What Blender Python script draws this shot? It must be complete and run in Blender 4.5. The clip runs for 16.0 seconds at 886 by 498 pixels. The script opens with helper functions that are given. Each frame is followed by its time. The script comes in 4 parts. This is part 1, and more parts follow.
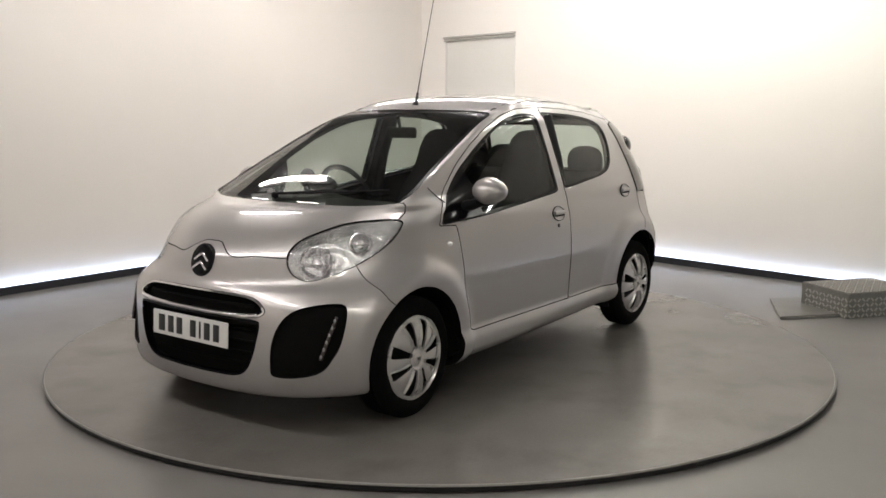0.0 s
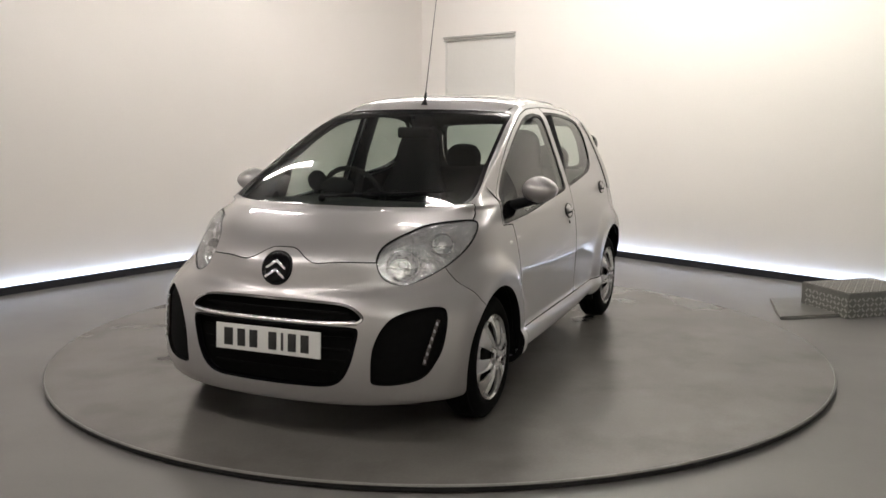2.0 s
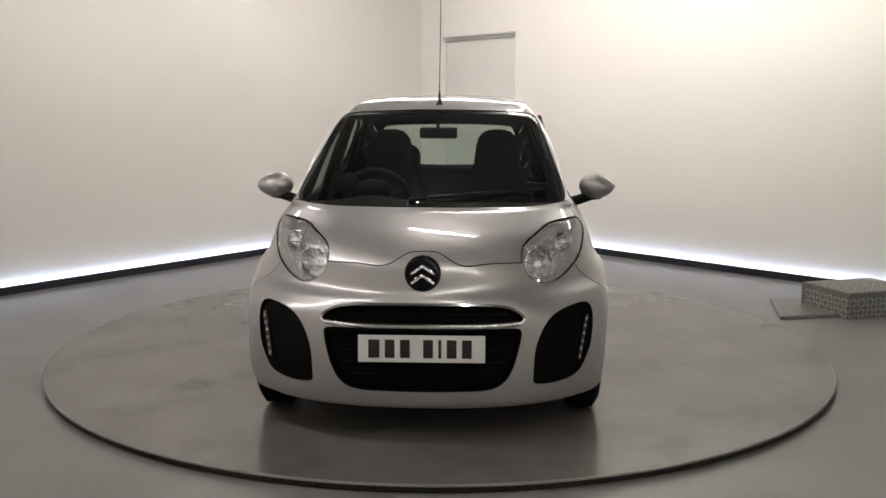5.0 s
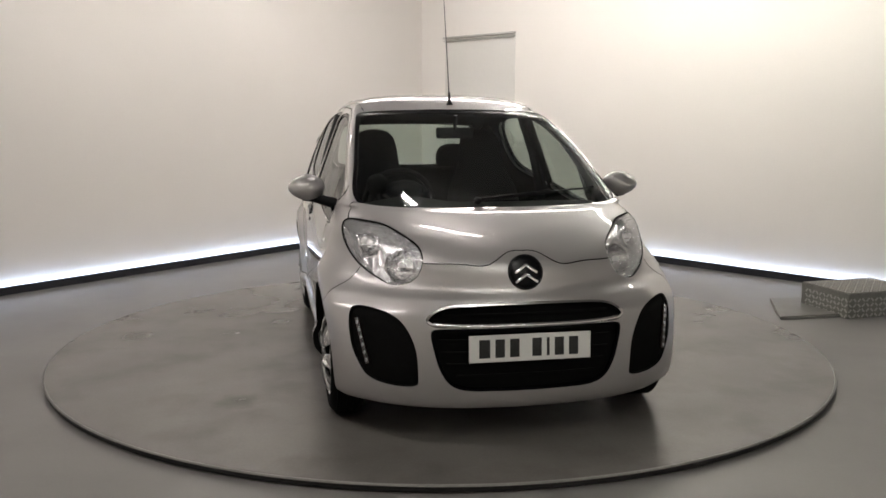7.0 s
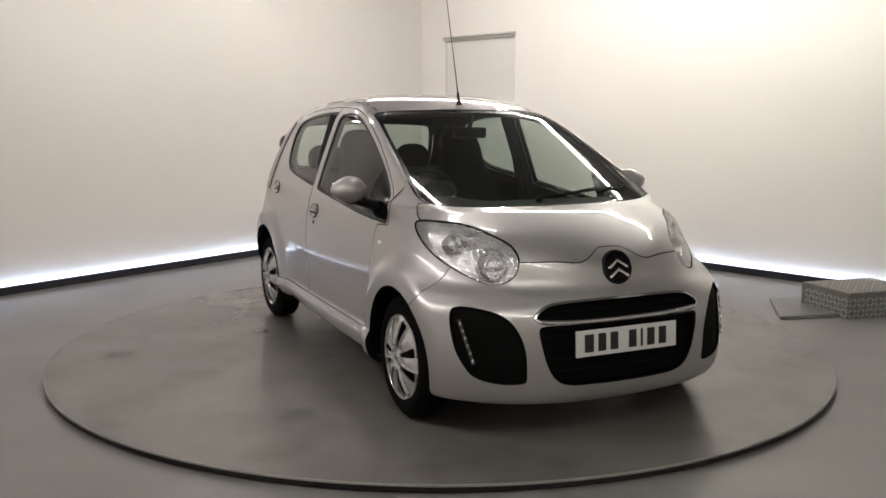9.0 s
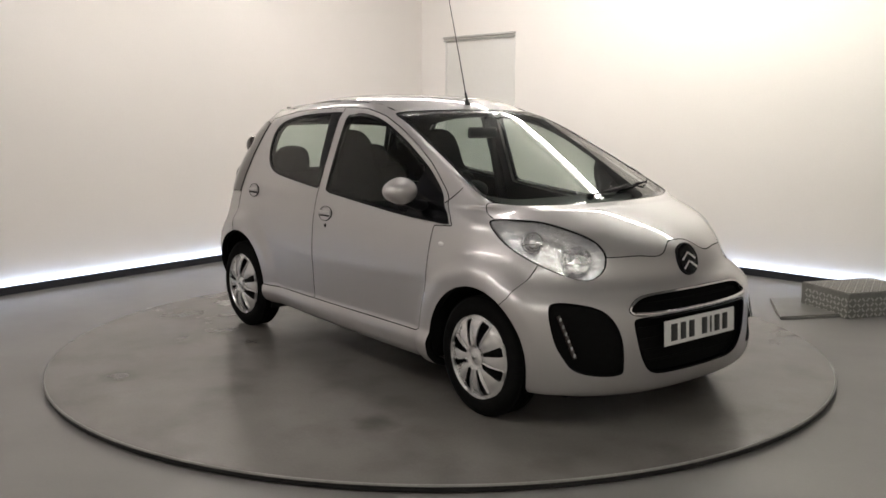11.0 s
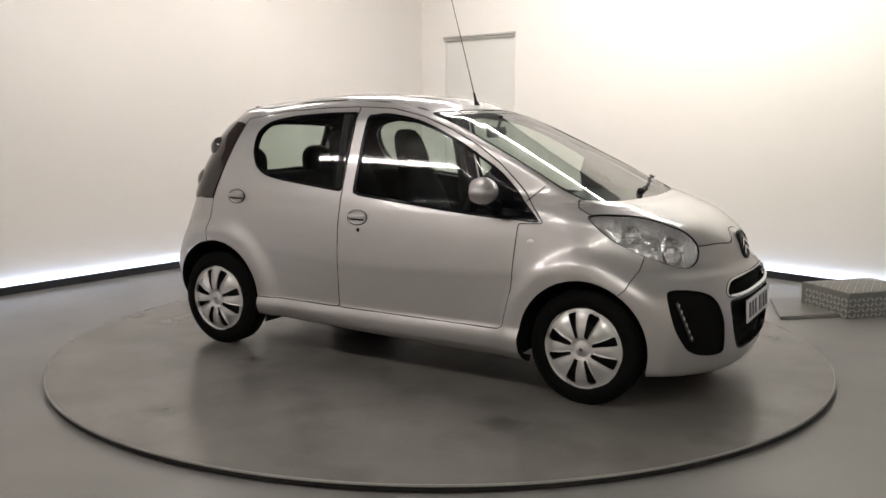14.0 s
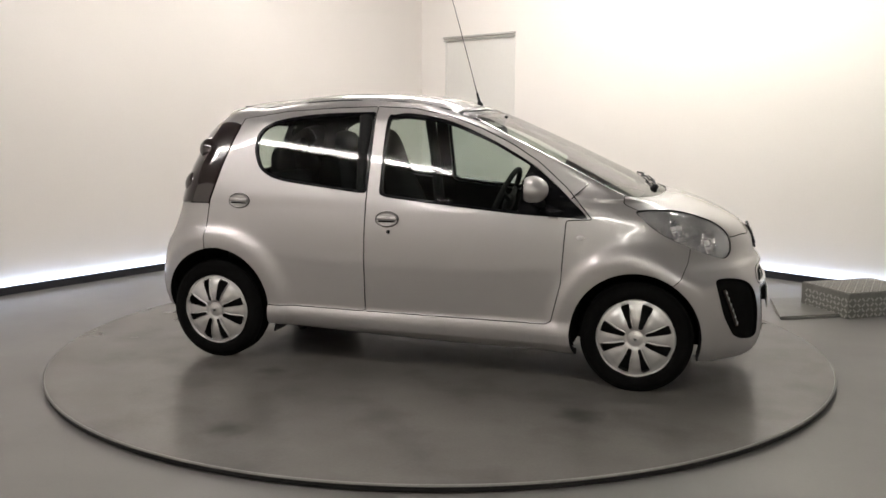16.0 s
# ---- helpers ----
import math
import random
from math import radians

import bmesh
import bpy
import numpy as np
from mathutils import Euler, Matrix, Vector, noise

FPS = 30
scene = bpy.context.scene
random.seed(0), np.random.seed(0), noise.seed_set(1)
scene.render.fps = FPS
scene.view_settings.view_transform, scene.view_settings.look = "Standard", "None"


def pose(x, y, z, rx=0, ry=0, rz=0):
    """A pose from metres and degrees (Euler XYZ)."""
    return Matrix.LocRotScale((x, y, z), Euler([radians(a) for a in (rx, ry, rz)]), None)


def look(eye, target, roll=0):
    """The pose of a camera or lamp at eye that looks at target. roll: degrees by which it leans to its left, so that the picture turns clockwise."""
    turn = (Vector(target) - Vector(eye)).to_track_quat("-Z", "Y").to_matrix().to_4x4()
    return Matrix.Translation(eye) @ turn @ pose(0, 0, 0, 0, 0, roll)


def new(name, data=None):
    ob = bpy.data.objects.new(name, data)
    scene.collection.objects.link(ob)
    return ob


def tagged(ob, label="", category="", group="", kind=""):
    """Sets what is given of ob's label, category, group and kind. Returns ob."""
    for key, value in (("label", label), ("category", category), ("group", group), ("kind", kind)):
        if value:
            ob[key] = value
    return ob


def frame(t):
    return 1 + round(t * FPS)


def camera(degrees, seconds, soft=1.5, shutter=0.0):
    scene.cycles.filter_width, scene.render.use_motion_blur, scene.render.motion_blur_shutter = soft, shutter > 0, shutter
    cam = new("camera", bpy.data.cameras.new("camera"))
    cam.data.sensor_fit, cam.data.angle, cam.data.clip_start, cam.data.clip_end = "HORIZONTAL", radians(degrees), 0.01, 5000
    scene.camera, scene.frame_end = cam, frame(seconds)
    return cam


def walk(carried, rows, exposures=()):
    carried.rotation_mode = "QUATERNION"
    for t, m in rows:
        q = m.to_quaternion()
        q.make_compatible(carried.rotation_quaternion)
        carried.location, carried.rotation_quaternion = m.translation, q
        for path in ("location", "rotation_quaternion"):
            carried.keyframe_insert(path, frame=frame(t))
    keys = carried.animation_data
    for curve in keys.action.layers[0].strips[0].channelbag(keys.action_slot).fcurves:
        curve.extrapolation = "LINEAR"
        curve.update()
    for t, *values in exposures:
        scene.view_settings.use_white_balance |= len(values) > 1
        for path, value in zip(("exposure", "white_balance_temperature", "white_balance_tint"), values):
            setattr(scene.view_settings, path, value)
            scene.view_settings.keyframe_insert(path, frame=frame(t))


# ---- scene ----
cam = camera(51.97, 16.0, soft=1.6)
EYE = Vector((0.0, -5.484, 1.368))
PITCH, YAW, ROLL = radians(-8.39), radians(0.18), 0.10
AIM = EYE + Vector((math.sin(YAW) * math.cos(PITCH), math.cos(YAW) * math.cos(PITCH), math.sin(PITCH)))
walk(cam, [(0.0, look(EYE, AIM, ROLL)), (16.0, look(EYE, AIM, ROLL))],
     exposures=[(0.0, .16), (1.5, .06), (3.5, -.12), (7.0, -.12), (9.0, -.04), (12.5, .10), (16.0, .20)])

# ---- world and exposure ----
world = bpy.data.worlds.new("world")
scene.world = world
world.use_nodes = True
world.node_tree.nodes["Background"].inputs[0].default_value = (.02, .02, .022, 1)

FLOOR = -0.035          # the turntable's top is at zero
CORNER = Vector((-.227, 5.77))
ALONG_L = Vector((-.607, -.795))   # from the far corner along the wall on either hand
ALONG_R = Vector((.680, -.737)).normalized()
LEN_L, LEN_R, HIGH = 9.6, 9.6, 2.90


# ---- materials ----
def material(name, color, rough=.5, metal=0.0, grain=0.0, grain_scale=40, stain=0.0, stain_scale=2.5, bump=0.0,
             bump_scale=200, coat=0.0, coat_rough=.03, emit=0.0, rough_var=0.0, spec=.5, bump_deep=.002, spots=0.0):
    m = bpy.data.materials.new(name)
    m.use_nodes = True
    nt = m.node_tree
    b = nt.nodes["Principled BSDF"]
    b.inputs["Base Color"].default_value = (*color, 1)
    b.inputs["Roughness"].default_value = rough
    b.inputs["Metallic"].default_value = metal
    b.inputs["Coat Weight"].default_value = coat
    b.inputs["Coat Roughness"].default_value = coat_rough
    b.inputs["Specular IOR Level"].default_value = spec
    if emit:
        b.inputs["Emission Color"].default_value = (*color, 1)
        b.inputs["Emission Strength"].default_value = emit
    tc = nt.nodes.new("ShaderNodeTexCoord")

    def noise_node(scale, detail=3.0):
        n = nt.nodes.new("ShaderNodeTexNoise")
        n.inputs["Scale"].default_value = scale
        n.inputs["Detail"].default_value = detail
        nt.links.new(tc.outputs["Object"], n.inputs["Vector"])
        return n

    last = None
    for amount, scale, detail in ((stain, stain_scale, 5.0), (grain, grain_scale, 2.0)):
        if not amount:
            continue
        n = noise_node(scale, detail)
        r = nt.nodes.new("ShaderNodeMapRange")
        r.clamp = False
        r.inputs["From Min"].default_value, r.inputs["From Max"].default_value = .2, .8
        r.inputs["To Min"].default_value, r.inputs["To Max"].default_value = 1 - amount, 1 + amount
        nt.links.new(n.outputs["Fac"], r.inputs["Value"])
        mix = nt.nodes.new("ShaderNodeVectorMath")
        mix.operation = "MULTIPLY"
        if last is None:
            mix.inputs[0].default_value = color
        else:
            nt.links.new(last, mix.inputs[0])
        nt.links.new(r.outputs["Result"], mix.inputs[1])
        last = mix.outputs["Vector"]
    if spots:
        # scattered dark scuffs
        n = noise_node(2.6, 6.0)
        r = nt.nodes.new("ShaderNodeMapRange")
        r.inputs["From Min"].default_value, r.inputs["From Max"].default_value = .50, .76
        r.inputs["To Min"].default_value, r.inputs["To Max"].default_value = 1, 1 - spots
        nt.links.new(n.outputs["Fac"], r.inputs["Value"])
        mix = nt.nodes.new("ShaderNodeVectorMath")
        mix.operation = "MULTIPLY"
        nt.links.new(last, mix.inputs[0])
        nt.links.new(r.outputs["Result"], mix.inputs[1])
        last = mix.outputs["Vector"]
    if last is not None:
        nt.links.new(last, b.inputs["Base Color"])
    if rough_var:
        n = noise_node(stain_scale * 1.7, 2.0)
        r = nt.nodes.new("ShaderNodeMapRange")
        r.clamp = False
        r.inputs["From Min"].default_value, r.inputs["From Max"].default_value = .2, .8
        r.inputs["To Min"].default_value, r.inputs["To Max"].default_value = rough - rough_var, rough + rough_var
        nt.links.new(n.outputs["Fac"], r.inputs["Value"])
        nt.links.new(r.outputs["Result"], b.inputs["Roughness"])
    if bump:
        n = noise_node(bump_scale, 3.0)
        k = nt.nodes.new("ShaderNodeBump")
        k.inputs["Strength"].default_value = bump
        k.inputs["Distance"].default_value = bump_deep
        nt.links.new(n.outputs["Fac"], k.inputs["Height"])
        nt.links.new(k.outputs["Normal"], b.inputs["Normal"])
    return m


def glass_material(name, tint, rough=0.0):
    """Thin tinted pane: see-through with a mirror coat that grows towards grazing."""
    m = bpy.data.materials.new(name)
    m.use_nodes = True
    nt = m.node_tree
    nt.nodes.clear()
    out = nt.nodes.new("ShaderNodeOutputMaterial")
    see = nt.nodes.new("ShaderNodeBsdfTransparent")
    see.inputs[0].default_value = (*tint, 1)
    shine = nt.nodes.new("ShaderNodeBsdfGlossy")
    shine.inputs["Roughness"].default_value = rough
    lw = nt.nodes.new("ShaderNodeLayerWeight")
    lw.inputs["Blend"].default_value = .5
    power = nt.nodes.new("ShaderNodeMath")
    power.operation = "POWER"
    power.inputs[1].default_value = 4.0
    nt.links.new(lw.outputs["Facing"], power.inputs[0])
    fr = nt.nodes.new("ShaderNodeMath")
    fr.operation = "MULTIPLY_ADD"
    fr.inputs[1].default_value, fr.inputs[2].default_value = .85, .034
    nt.links.new(power.outputs[0], fr.inputs[0])
    mix = nt.nodes.new("ShaderNodeMixShader")
    nt.links.new(fr.outputs[0], mix.inputs[0])
    nt.links.new(see.outputs[0], mix.inputs[1])
    nt.links.new(shine.outputs[0], mix.inputs[2])
    nt.links.new(mix.outputs[0], out.inputs[0])
    return m


WALL = material("wall_paint", (.82, .785, .745), .55, grain=.012, grain_scale=60, stain=.025, stain_scale=.8, bump=.12, bump_scale=90)
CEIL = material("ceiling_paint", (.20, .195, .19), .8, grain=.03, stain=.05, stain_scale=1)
FLOOR_M = material("floor_paint", (.195, .187, .181), .33, grain=.04, grain_scale=90, stain=.22, stain_scale=1.3, spots=.2, rough_var=.02, bump=.03, bump_scale=30)
TABLE_M = material("turntable_paint", (.150, .140, .131), .25, grain=.05, grain_scale=70, stain=.20, stain_scale=1.7, spots=.26, rough_var=.012, bump=.03, bump_scale=30)


def oil_marks(m, marks):
    """Darkens a material in soft round marks (x, y, radius, depth) in its object's space."""
    nt = m.node_tree
    b = nt.nodes["Principled BSDF"]
    last = b.inputs["Base Color"].links[0].from_socket
    tc = nt.nodes.new("ShaderNodeTexCoord")
    wobble = nt.nodes.new("ShaderNodeTexNoise")
    wobble.inputs["Scale"].default_value = 9
    nt.links.new(tc.outputs["Object"], wobble.inputs["Vector"])
    shift = nt.nodes.new("ShaderNodeVectorMath")
    shift.operation = "MULTIPLY_ADD"
    shift.inputs[1].default_value = (.12, .12, 0)
    nt.links.new(wobble.outputs["Color"], shift.inputs[0])
    nt.links.new(tc.outputs["Object"], shift.inputs[2])
    for x, y, r, depth in marks:
        far = nt.nodes.new("ShaderNodeVectorMath")
        far.operation = "DISTANCE"
        far.inputs[1].default_value = (x + .06, y + .06, 0)
        nt.links.new(shift.outputs["Vector"], far.inputs[0])
        ramp = nt.nodes.new("ShaderNodeMapRange")
        ramp.interpolation_type = "SMOOTHSTEP"
        ramp.inputs["From Min"].default_value, ramp.inputs["From Max"].default_value = r * .1, r * 1.7
        ramp.inputs["To Min"].default_value, ramp.inputs["To Max"].default_value = 1 - depth, 1
        nt.links.new(far.outputs["Value"], ramp.inputs["Value"])
        mul = nt.nodes.new("ShaderNodeVectorMath")
        mul.operation = "MULTIPLY"
        nt.links.new(last, mul.inputs[0])
        nt.links.new(ramp.outputs["Result"], mul.inputs[1])
        last = mul.outputs["Vector"]
    nt.links.new(last, b.inputs["Base Color"])


oil_marks(TABLE_M, ((-.413, -1.843, .09, .42), (1.034, -1.205, .09, .42), (-2.13, -.52, .07, .35), (-.649, -.962, .07, .35)))
RIM_M = material("black_rim", (.010, .009, .009), .6, grain=.2)
EDGE_M = material("worn_edge", (.20, .195, .185), .5, metal=.3, grain=.1)
BASE_M = material("black_skirting", (.012, .013, .017), .4, grain=.15, grain_scale=20)
LED_M = material("led_strip", (.62, .75, 1.0), .5, emit=20.0)
TUBE_M = material("tube_light", (1.0, .972, .885), .5, emit=49.5)
# pinkish copy of the tube, added to tint the light on the left wall
TUBE_P = material("pinkish_tube_light", (1.0, .935, .885), .5, emit=51.0)
FIT_M = material("white_fitting", (.7, .7, .7), .4, grain=.02)
DOOR_M = material("door_paint", (.70, .685, .65), .5, grain=.015, stain=.02)
ALU = material("aluminium_trim", (.58, .57, .545), .4, metal=.8, grain=.06, grain_scale=120)
TREAD_BAR = material("tread_bars", (.44, .43, .40), .33, metal=.4, grain=.08, grain_scale=50)
TREAD = material("tread_plate", (.21, .205, .19), .42, metal=.5, grain=.08, grain_scale=50, stain=.15, stain_scale=5)
PAINT = material("silver_paint", (.43, .415, .412), .42, metal=.64, grain=.05, grain_scale=700, coat=1.0, coat_rough=.018)
BLACK = material("black_plastic", (.006, .006, .007), .5, grain=.2, grain_scale=200, bump=.1, bump_scale=400, spec=.14)
GLOSSB = material("gloss_black_seal", (.004, .004, .005), .22, grain=.1, spec=.12)
LINER = material("dark_liner_and_gap_shade", (.004, .004, .004), .9, grain=.2, spec=.1)
RUBBER = material("tyre_rubber", (.005, .005, .005), .85, grain=.2, grain_scale=60, bump=.3, bump_scale=120, spec=.05)
CHROME = material("chrome", (.75, .75, .76), .10, metal=1.0, grain=.03)
HUBCAP = material("hubcap_silver", (.61, .605, .60), .27, metal=.65, grain=.04, grain_scale=300, coat=.5, coat_rough=.1)
PLATE_M = material("plate_white", (.72, .72, .70), .35, grain=.02, grain_scale=60)
PLATE_B = material("plate_black", (.015, .015, .015), .4, grain=.1)
FABRIC = material("seat_fabric", (.007, .007, .008), .9, grain=.3, grain_scale=300, bump=.4, bump_scale=500, spec=.1)
DASH = material("dashboard_plastic", (.012, .012, .013), .65, grain=.2, grain_scale=300, bump=.3, bump_scale=600, spec=.2)
SMOKE = material("smoked_lens", (.020, .013, .013), .12, grain=.1, coat=1.0)
REFL = material("lamp_reflector", (.80, .80, .81), .08, metal=1.0, grain=.05, grain_scale=30, bump=.8, bump_scale=40, bump_deep=.010)
BEZEL = material("satin_lamp_bezel", (.78, .78, .785), .13, metal=.75, grain=.10, grain_scale=50, bump=1.0, bump_scale=30, bump_deep=.014)
WHITE_L = material("white_lens", (.8, .8, .8), .15, grain=.03, coat=.5)
LED_LENS = material("clear_led_lens", (.34, .34, .35), .25, grain=.05, coat=.5)
GLASS = glass_material("window_glass", (.70, .76, .72))
CLEAR = glass_material("lamp_glass", (.95, .95, .96))


# ---- building helpers ----
def mesh_object(name, V, F, mat, smooth=True):
    me = bpy.data.meshes.new(name)
    me.from_pydata([tuple(map(float, v)) for v in V], [], [tuple(map(int, f)) for f in F])
    if smooth:
        me.polygons.foreach_set("use_smooth", [True] * len(me.polygons))
    me.materials.append(mat)
    return new(name, me)


def part(name, bm, mat, parent, label="", smooth=True):
    me = bpy.data.meshes.new(name)
    bm.to_mesh(me)
    bm.free()
    if smooth:
        me.polygons.foreach_set("use_smooth", [True] * len(me.polygons))
        me.set_sharp_from_angle(angle=radians(38))
    me.materials.append(mat)
    ob = new(name, me)
    ob.parent = parent
    if label:
        ob["label"] = label
    return ob


def box(bm, size, at=(0, 0, 0), turn=None, bevel=0.0, seg=2):
    """Adds a box, bevelled, to bm."""
    m = Matrix.Translation(at) @ (turn or Matrix()) @ Matrix.Diagonal((*size, 1))
    r = bmesh.ops.create_cube(bm, size=1, matrix=m)
    if bevel:
        es = {e for v in r["verts"] for e in v.link_edges}
        bmesh.ops.bevel(bm, geom=list(es), offset=bevel, segments=seg, affect="EDGES", profile=.5)
    return bm


def lathe(bm, profile, segs, m=None):
    """Turns (radius, height) points round z."""
    rings = []
    for r, h in profile:
        rings.append([bm.verts.new((r * math.cos(a), r * math.sin(a), h)) for a in np.linspace(0, 2 * math.pi, segs, endpoint=False)])
    for a, b in zip(rings, rings[1:]):
        for i in range(segs):
            j = (i + 1) % segs
            bm.faces.new((a[i], a[j], b[j], b[i]))
    if m is not None:
        bmesh.ops.transform(bm, matrix=m, verts=[v for ring in rings for v in ring])
    return bm


def tube(bm, points, radius, segs=8, taper=1.0):
    """A round bar along points."""
    pts = [Vector(p) for p in points]
    rings = []
    for i, p in enumerate(pts):
        d = (pts[min(i + 1, len(pts) - 1)] - pts[max(i - 1, 0)]).normalized()
        side = d.cross(Vector((0, 0, 1)) if abs(d.z) < .9 else Vector((1, 0, 0))).normalized()
        up = side.cross(d)
        r = radius * (1 + (taper - 1) * i / max(len(pts) - 1, 1))
        rings.append([bm.verts.new(p + r * (math.cos(a) * side + math.sin(a) * up)) for a in np.linspace(0, 2 * math.pi, segs, endpoint=False)])
    for a, b in zip(rings, rings[1:]):
        for i in range(segs):
            j = (i + 1) % segs
            bm.faces.new((a[i], a[j], b[j], b[i]))
    bm.faces.new(rings[0][::-1])
    bm.faces.new(rings[-1])
    bmesh.ops.recalc_face_normals(bm, faces=bm.faces)
    return bm


# ---- the room ----
def wall_frame(origin, along):
    """A pose whose x runs along a wall and whose y points into the room."""
    a = Vector((*along, 0)).normalized()
    n = Vector((0, 0, 1)).cross(a)
    centre = Vector((0, 0, 0))
    if n.dot(centre - Vector((*origin, 0))) < 0:
        n = -n
    m = Matrix.Identity(4)
    m.col[0][:3], m.col[1][:3], m.col[2][:3] = a, n, (0, 0, 1)
    m.col[3][:3] = (*origin, FLOOR)
    return m


def wall(name, m, length, opening=None):
    """A wall 0.15 m thick behind the plane y = 0 of m; opening: (x0, x1, height)."""
    bm = bmesh.new()
    spans = [(0, length, 0, HIGH)] if not opening else [(0, opening[0], 0, HIGH), (opening[1], length, 0, HIGH), (opening[0], opening[1], opening[2], HIGH)]
    for x0, x1, z0, z1 in spans:
        box(bm, (x1 - x0, .15, z1 - z0), ((x0 + x1) / 2, -.075, (z0 + z1) / 2))
    ob = part(name, bm, WALL, None, smooth=False)
    ob.matrix_basis = m
    return tagged(ob, "cream white painted studio wall", "wall", kind="structure")


E2L, E2R = CORNER + ALONG_L * LEN_L, CORNER + ALONG_R * LEN_R
FAR = CORNER + ALONG_L * LEN_L + ALONG_R * LEN_R
M_L, M_R = wall_frame(CORNER, ALONG_L), wall_frame(CORNER, ALONG_R)
M_L2, M_R2 = wall_frame(E2L, ALONG_R), wall_frame(E2R, ALONG_L)
DOOR_X0, DOOR_X1, DOOR_H = .42, 1.54, 2.27
wall("wall_west", M_L, LEN_L)
wall("wall_north", M_R, LEN_R, (DOOR_X0, DOOR_X1, DOOR_H))
wall("wall_south", M_L2, LEN_R)
wall("wall_east", M_R2, LEN_L)

bm = bmesh.new()
bmesh.ops.create_grid(bm, x_segments=2, y_segments=2, size=11)
ob = part("floor", bm, FLOOR_M, None, smooth=False)
ob.location = (0, -1.2, FLOOR)
tagged(ob, "grey painted concrete floor with a soft sheen", "floor", kind="structure")
# unseen ceiling, kept dark grey so that bonnet and glass reflect little of it
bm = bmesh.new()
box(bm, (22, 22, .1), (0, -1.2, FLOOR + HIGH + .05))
tagged(part("ceiling", bm, CEIL, None, smooth=False), "plain dark grey ceiling, out of view above the studio", "ceiling", kind="structure")


def skirting(name, m, x0, x1):
    """A black channel that stands off the wall, with a strip of light behind its upper edge."""
    bm = bmesh.new()
    box(bm, (x1 - x0, .022, .064), ((x0 + x1) / 2, .055, .032), bevel=.003)
    box(bm, (x1 - x0, .044, .02), ((x0 + x1) / 2, .022, .010))
    ob = part(name, bm, BASE_M, None, smooth=False)
    ob.matrix_basis = m
    tagged(ob, "black skirting channel standing off the wall", "skirting", kind="structure")
    bm = bmesh.new()
    box(bm, (x1 - x0 - .02, .016, .010), ((x0 + x1) / 2, .030, .052))
    ob = part("led_strip", bm, LED_M, None, smooth=False)
    ob.matrix_basis = m
    tagged(ob, "cold white light strip behind the black skirting", "light strip", kind="structure")


skirting("baseboard_west", M_L, .06, LEN_L)
skirting("baseboard_north", M_R, DOOR_X1 + .05, LEN_R)


def door():
    root = new("door_1")
    root.matrix_basis = M_R
    tagged(root, "plain off-white flush door under a grey metal head rail", "door", kind="structure")
    w = DOOR_X1 - DOOR_X0
    xm = (DOOR_X0 + DOOR_X1) / 2
    part("door_leaf", box(bmesh.new(), (w - .02, .05, DOOR_H - .02), (xm, -.037, DOOR_H / 2), bevel=.003), DOOR_M, root, smooth=False)
    rail = part("head_rail", box(bmesh.new(), (w, .06, .022), (xm + .006, .02, DOOR_H + .022), bevel=.004), ALU, root, "grey aluminium head rail")
    part("rail_lip", box(bmesh.new(), (w - .01, .05, .014), (xm + .006, .018, DOOR_H - .012), bevel=.003), ALU, rail)
    for x in (DOOR_X0 + .012, DOOR_X1 - .012):
        part("jamb", box(bmesh.new(), (.024, .13, DOOR_H), (x, -.06, DOOR_H / 2), bevel=.003), DOOR_M, root)


door()


def tube_light(x, y, turn, length):
    """A ceiling batten with its glowing tube."""
    z = FLOOR + HIGH
    root = new("ceiling_light")
    root.matrix_basis = pose(x, y, z, 0, 0, turn)
    tagged(root, "long white batten light on the ceiling, out of view, the sixth added as fill", "ceiling light", group="batten lights")
    part("batten", box(bmesh.new(), (length, .09, .05), (0, 0, -.026), bevel=.006), FIT_M, root)
    part("tube", tube(bmesh.new(), [(-length / 2 + .03, 0, -.09), (0, 0, -.09), (length / 2 - .03, 0, -.09)], .032, 12), TUBE_M if x > .5 else TUBE_P, root, "glowing warm white tube")
    for s in (-1, 1):
        part("holder", box(bmesh.new(), (.03, .04, .07), (s * (length / 2 - .02), 0, -.075), bevel=.004), FIT_M, root)


# all out of view; the last is an added fill for the near side
LIGHTS = ((-2.39, -2.09, -34, 3.0), (-1.85, 1.55, -44, 1.2), (.05, -.35, -40, .9), (-.1, 2.95, -40, 2.6), (1.91, 1.40, -47, 3.0), (1.1, -4.5, -40, 3.4))
for x, y, turn, length in LIGHTS:
    tube_light(x, y, turn, length)


# ---- turntable ----
RADIUS = 2.258


def turntable():
    root = new("turntable")
    tagged(root, "round grey painted vehicle turntable raised above the floor", "turntable")
    part("deck", lathe(bmesh.new(), [(0, 0), (.6, 0), (1.4, 0), (RADIUS - .012, 0)], 180), TABLE_M, root)
    part("edge_strip", lathe(bmesh.new(), [(RADIUS - .012, .0), (RADIUS - .006, .0), (RADIUS - .002, -.002), (RADIUS, -.006), (RADIUS - .004, -.009)], 220), EDGE_M, root, "pale worn metal edge")
    part("rim", lathe(bmesh.new(), [(RADIUS - .004, -.008), (RADIUS - .006, -.028), (RADIUS - .05, -.034)], 180), RIM_M, root, "black shadowed rim")
    return root


# ---- car shell: a stack of plan outlines from the lip of the bumper to the roof ----
N_FRONT, N_SIDE, N_REAR, N_SUB = 48, 92, 26, 9


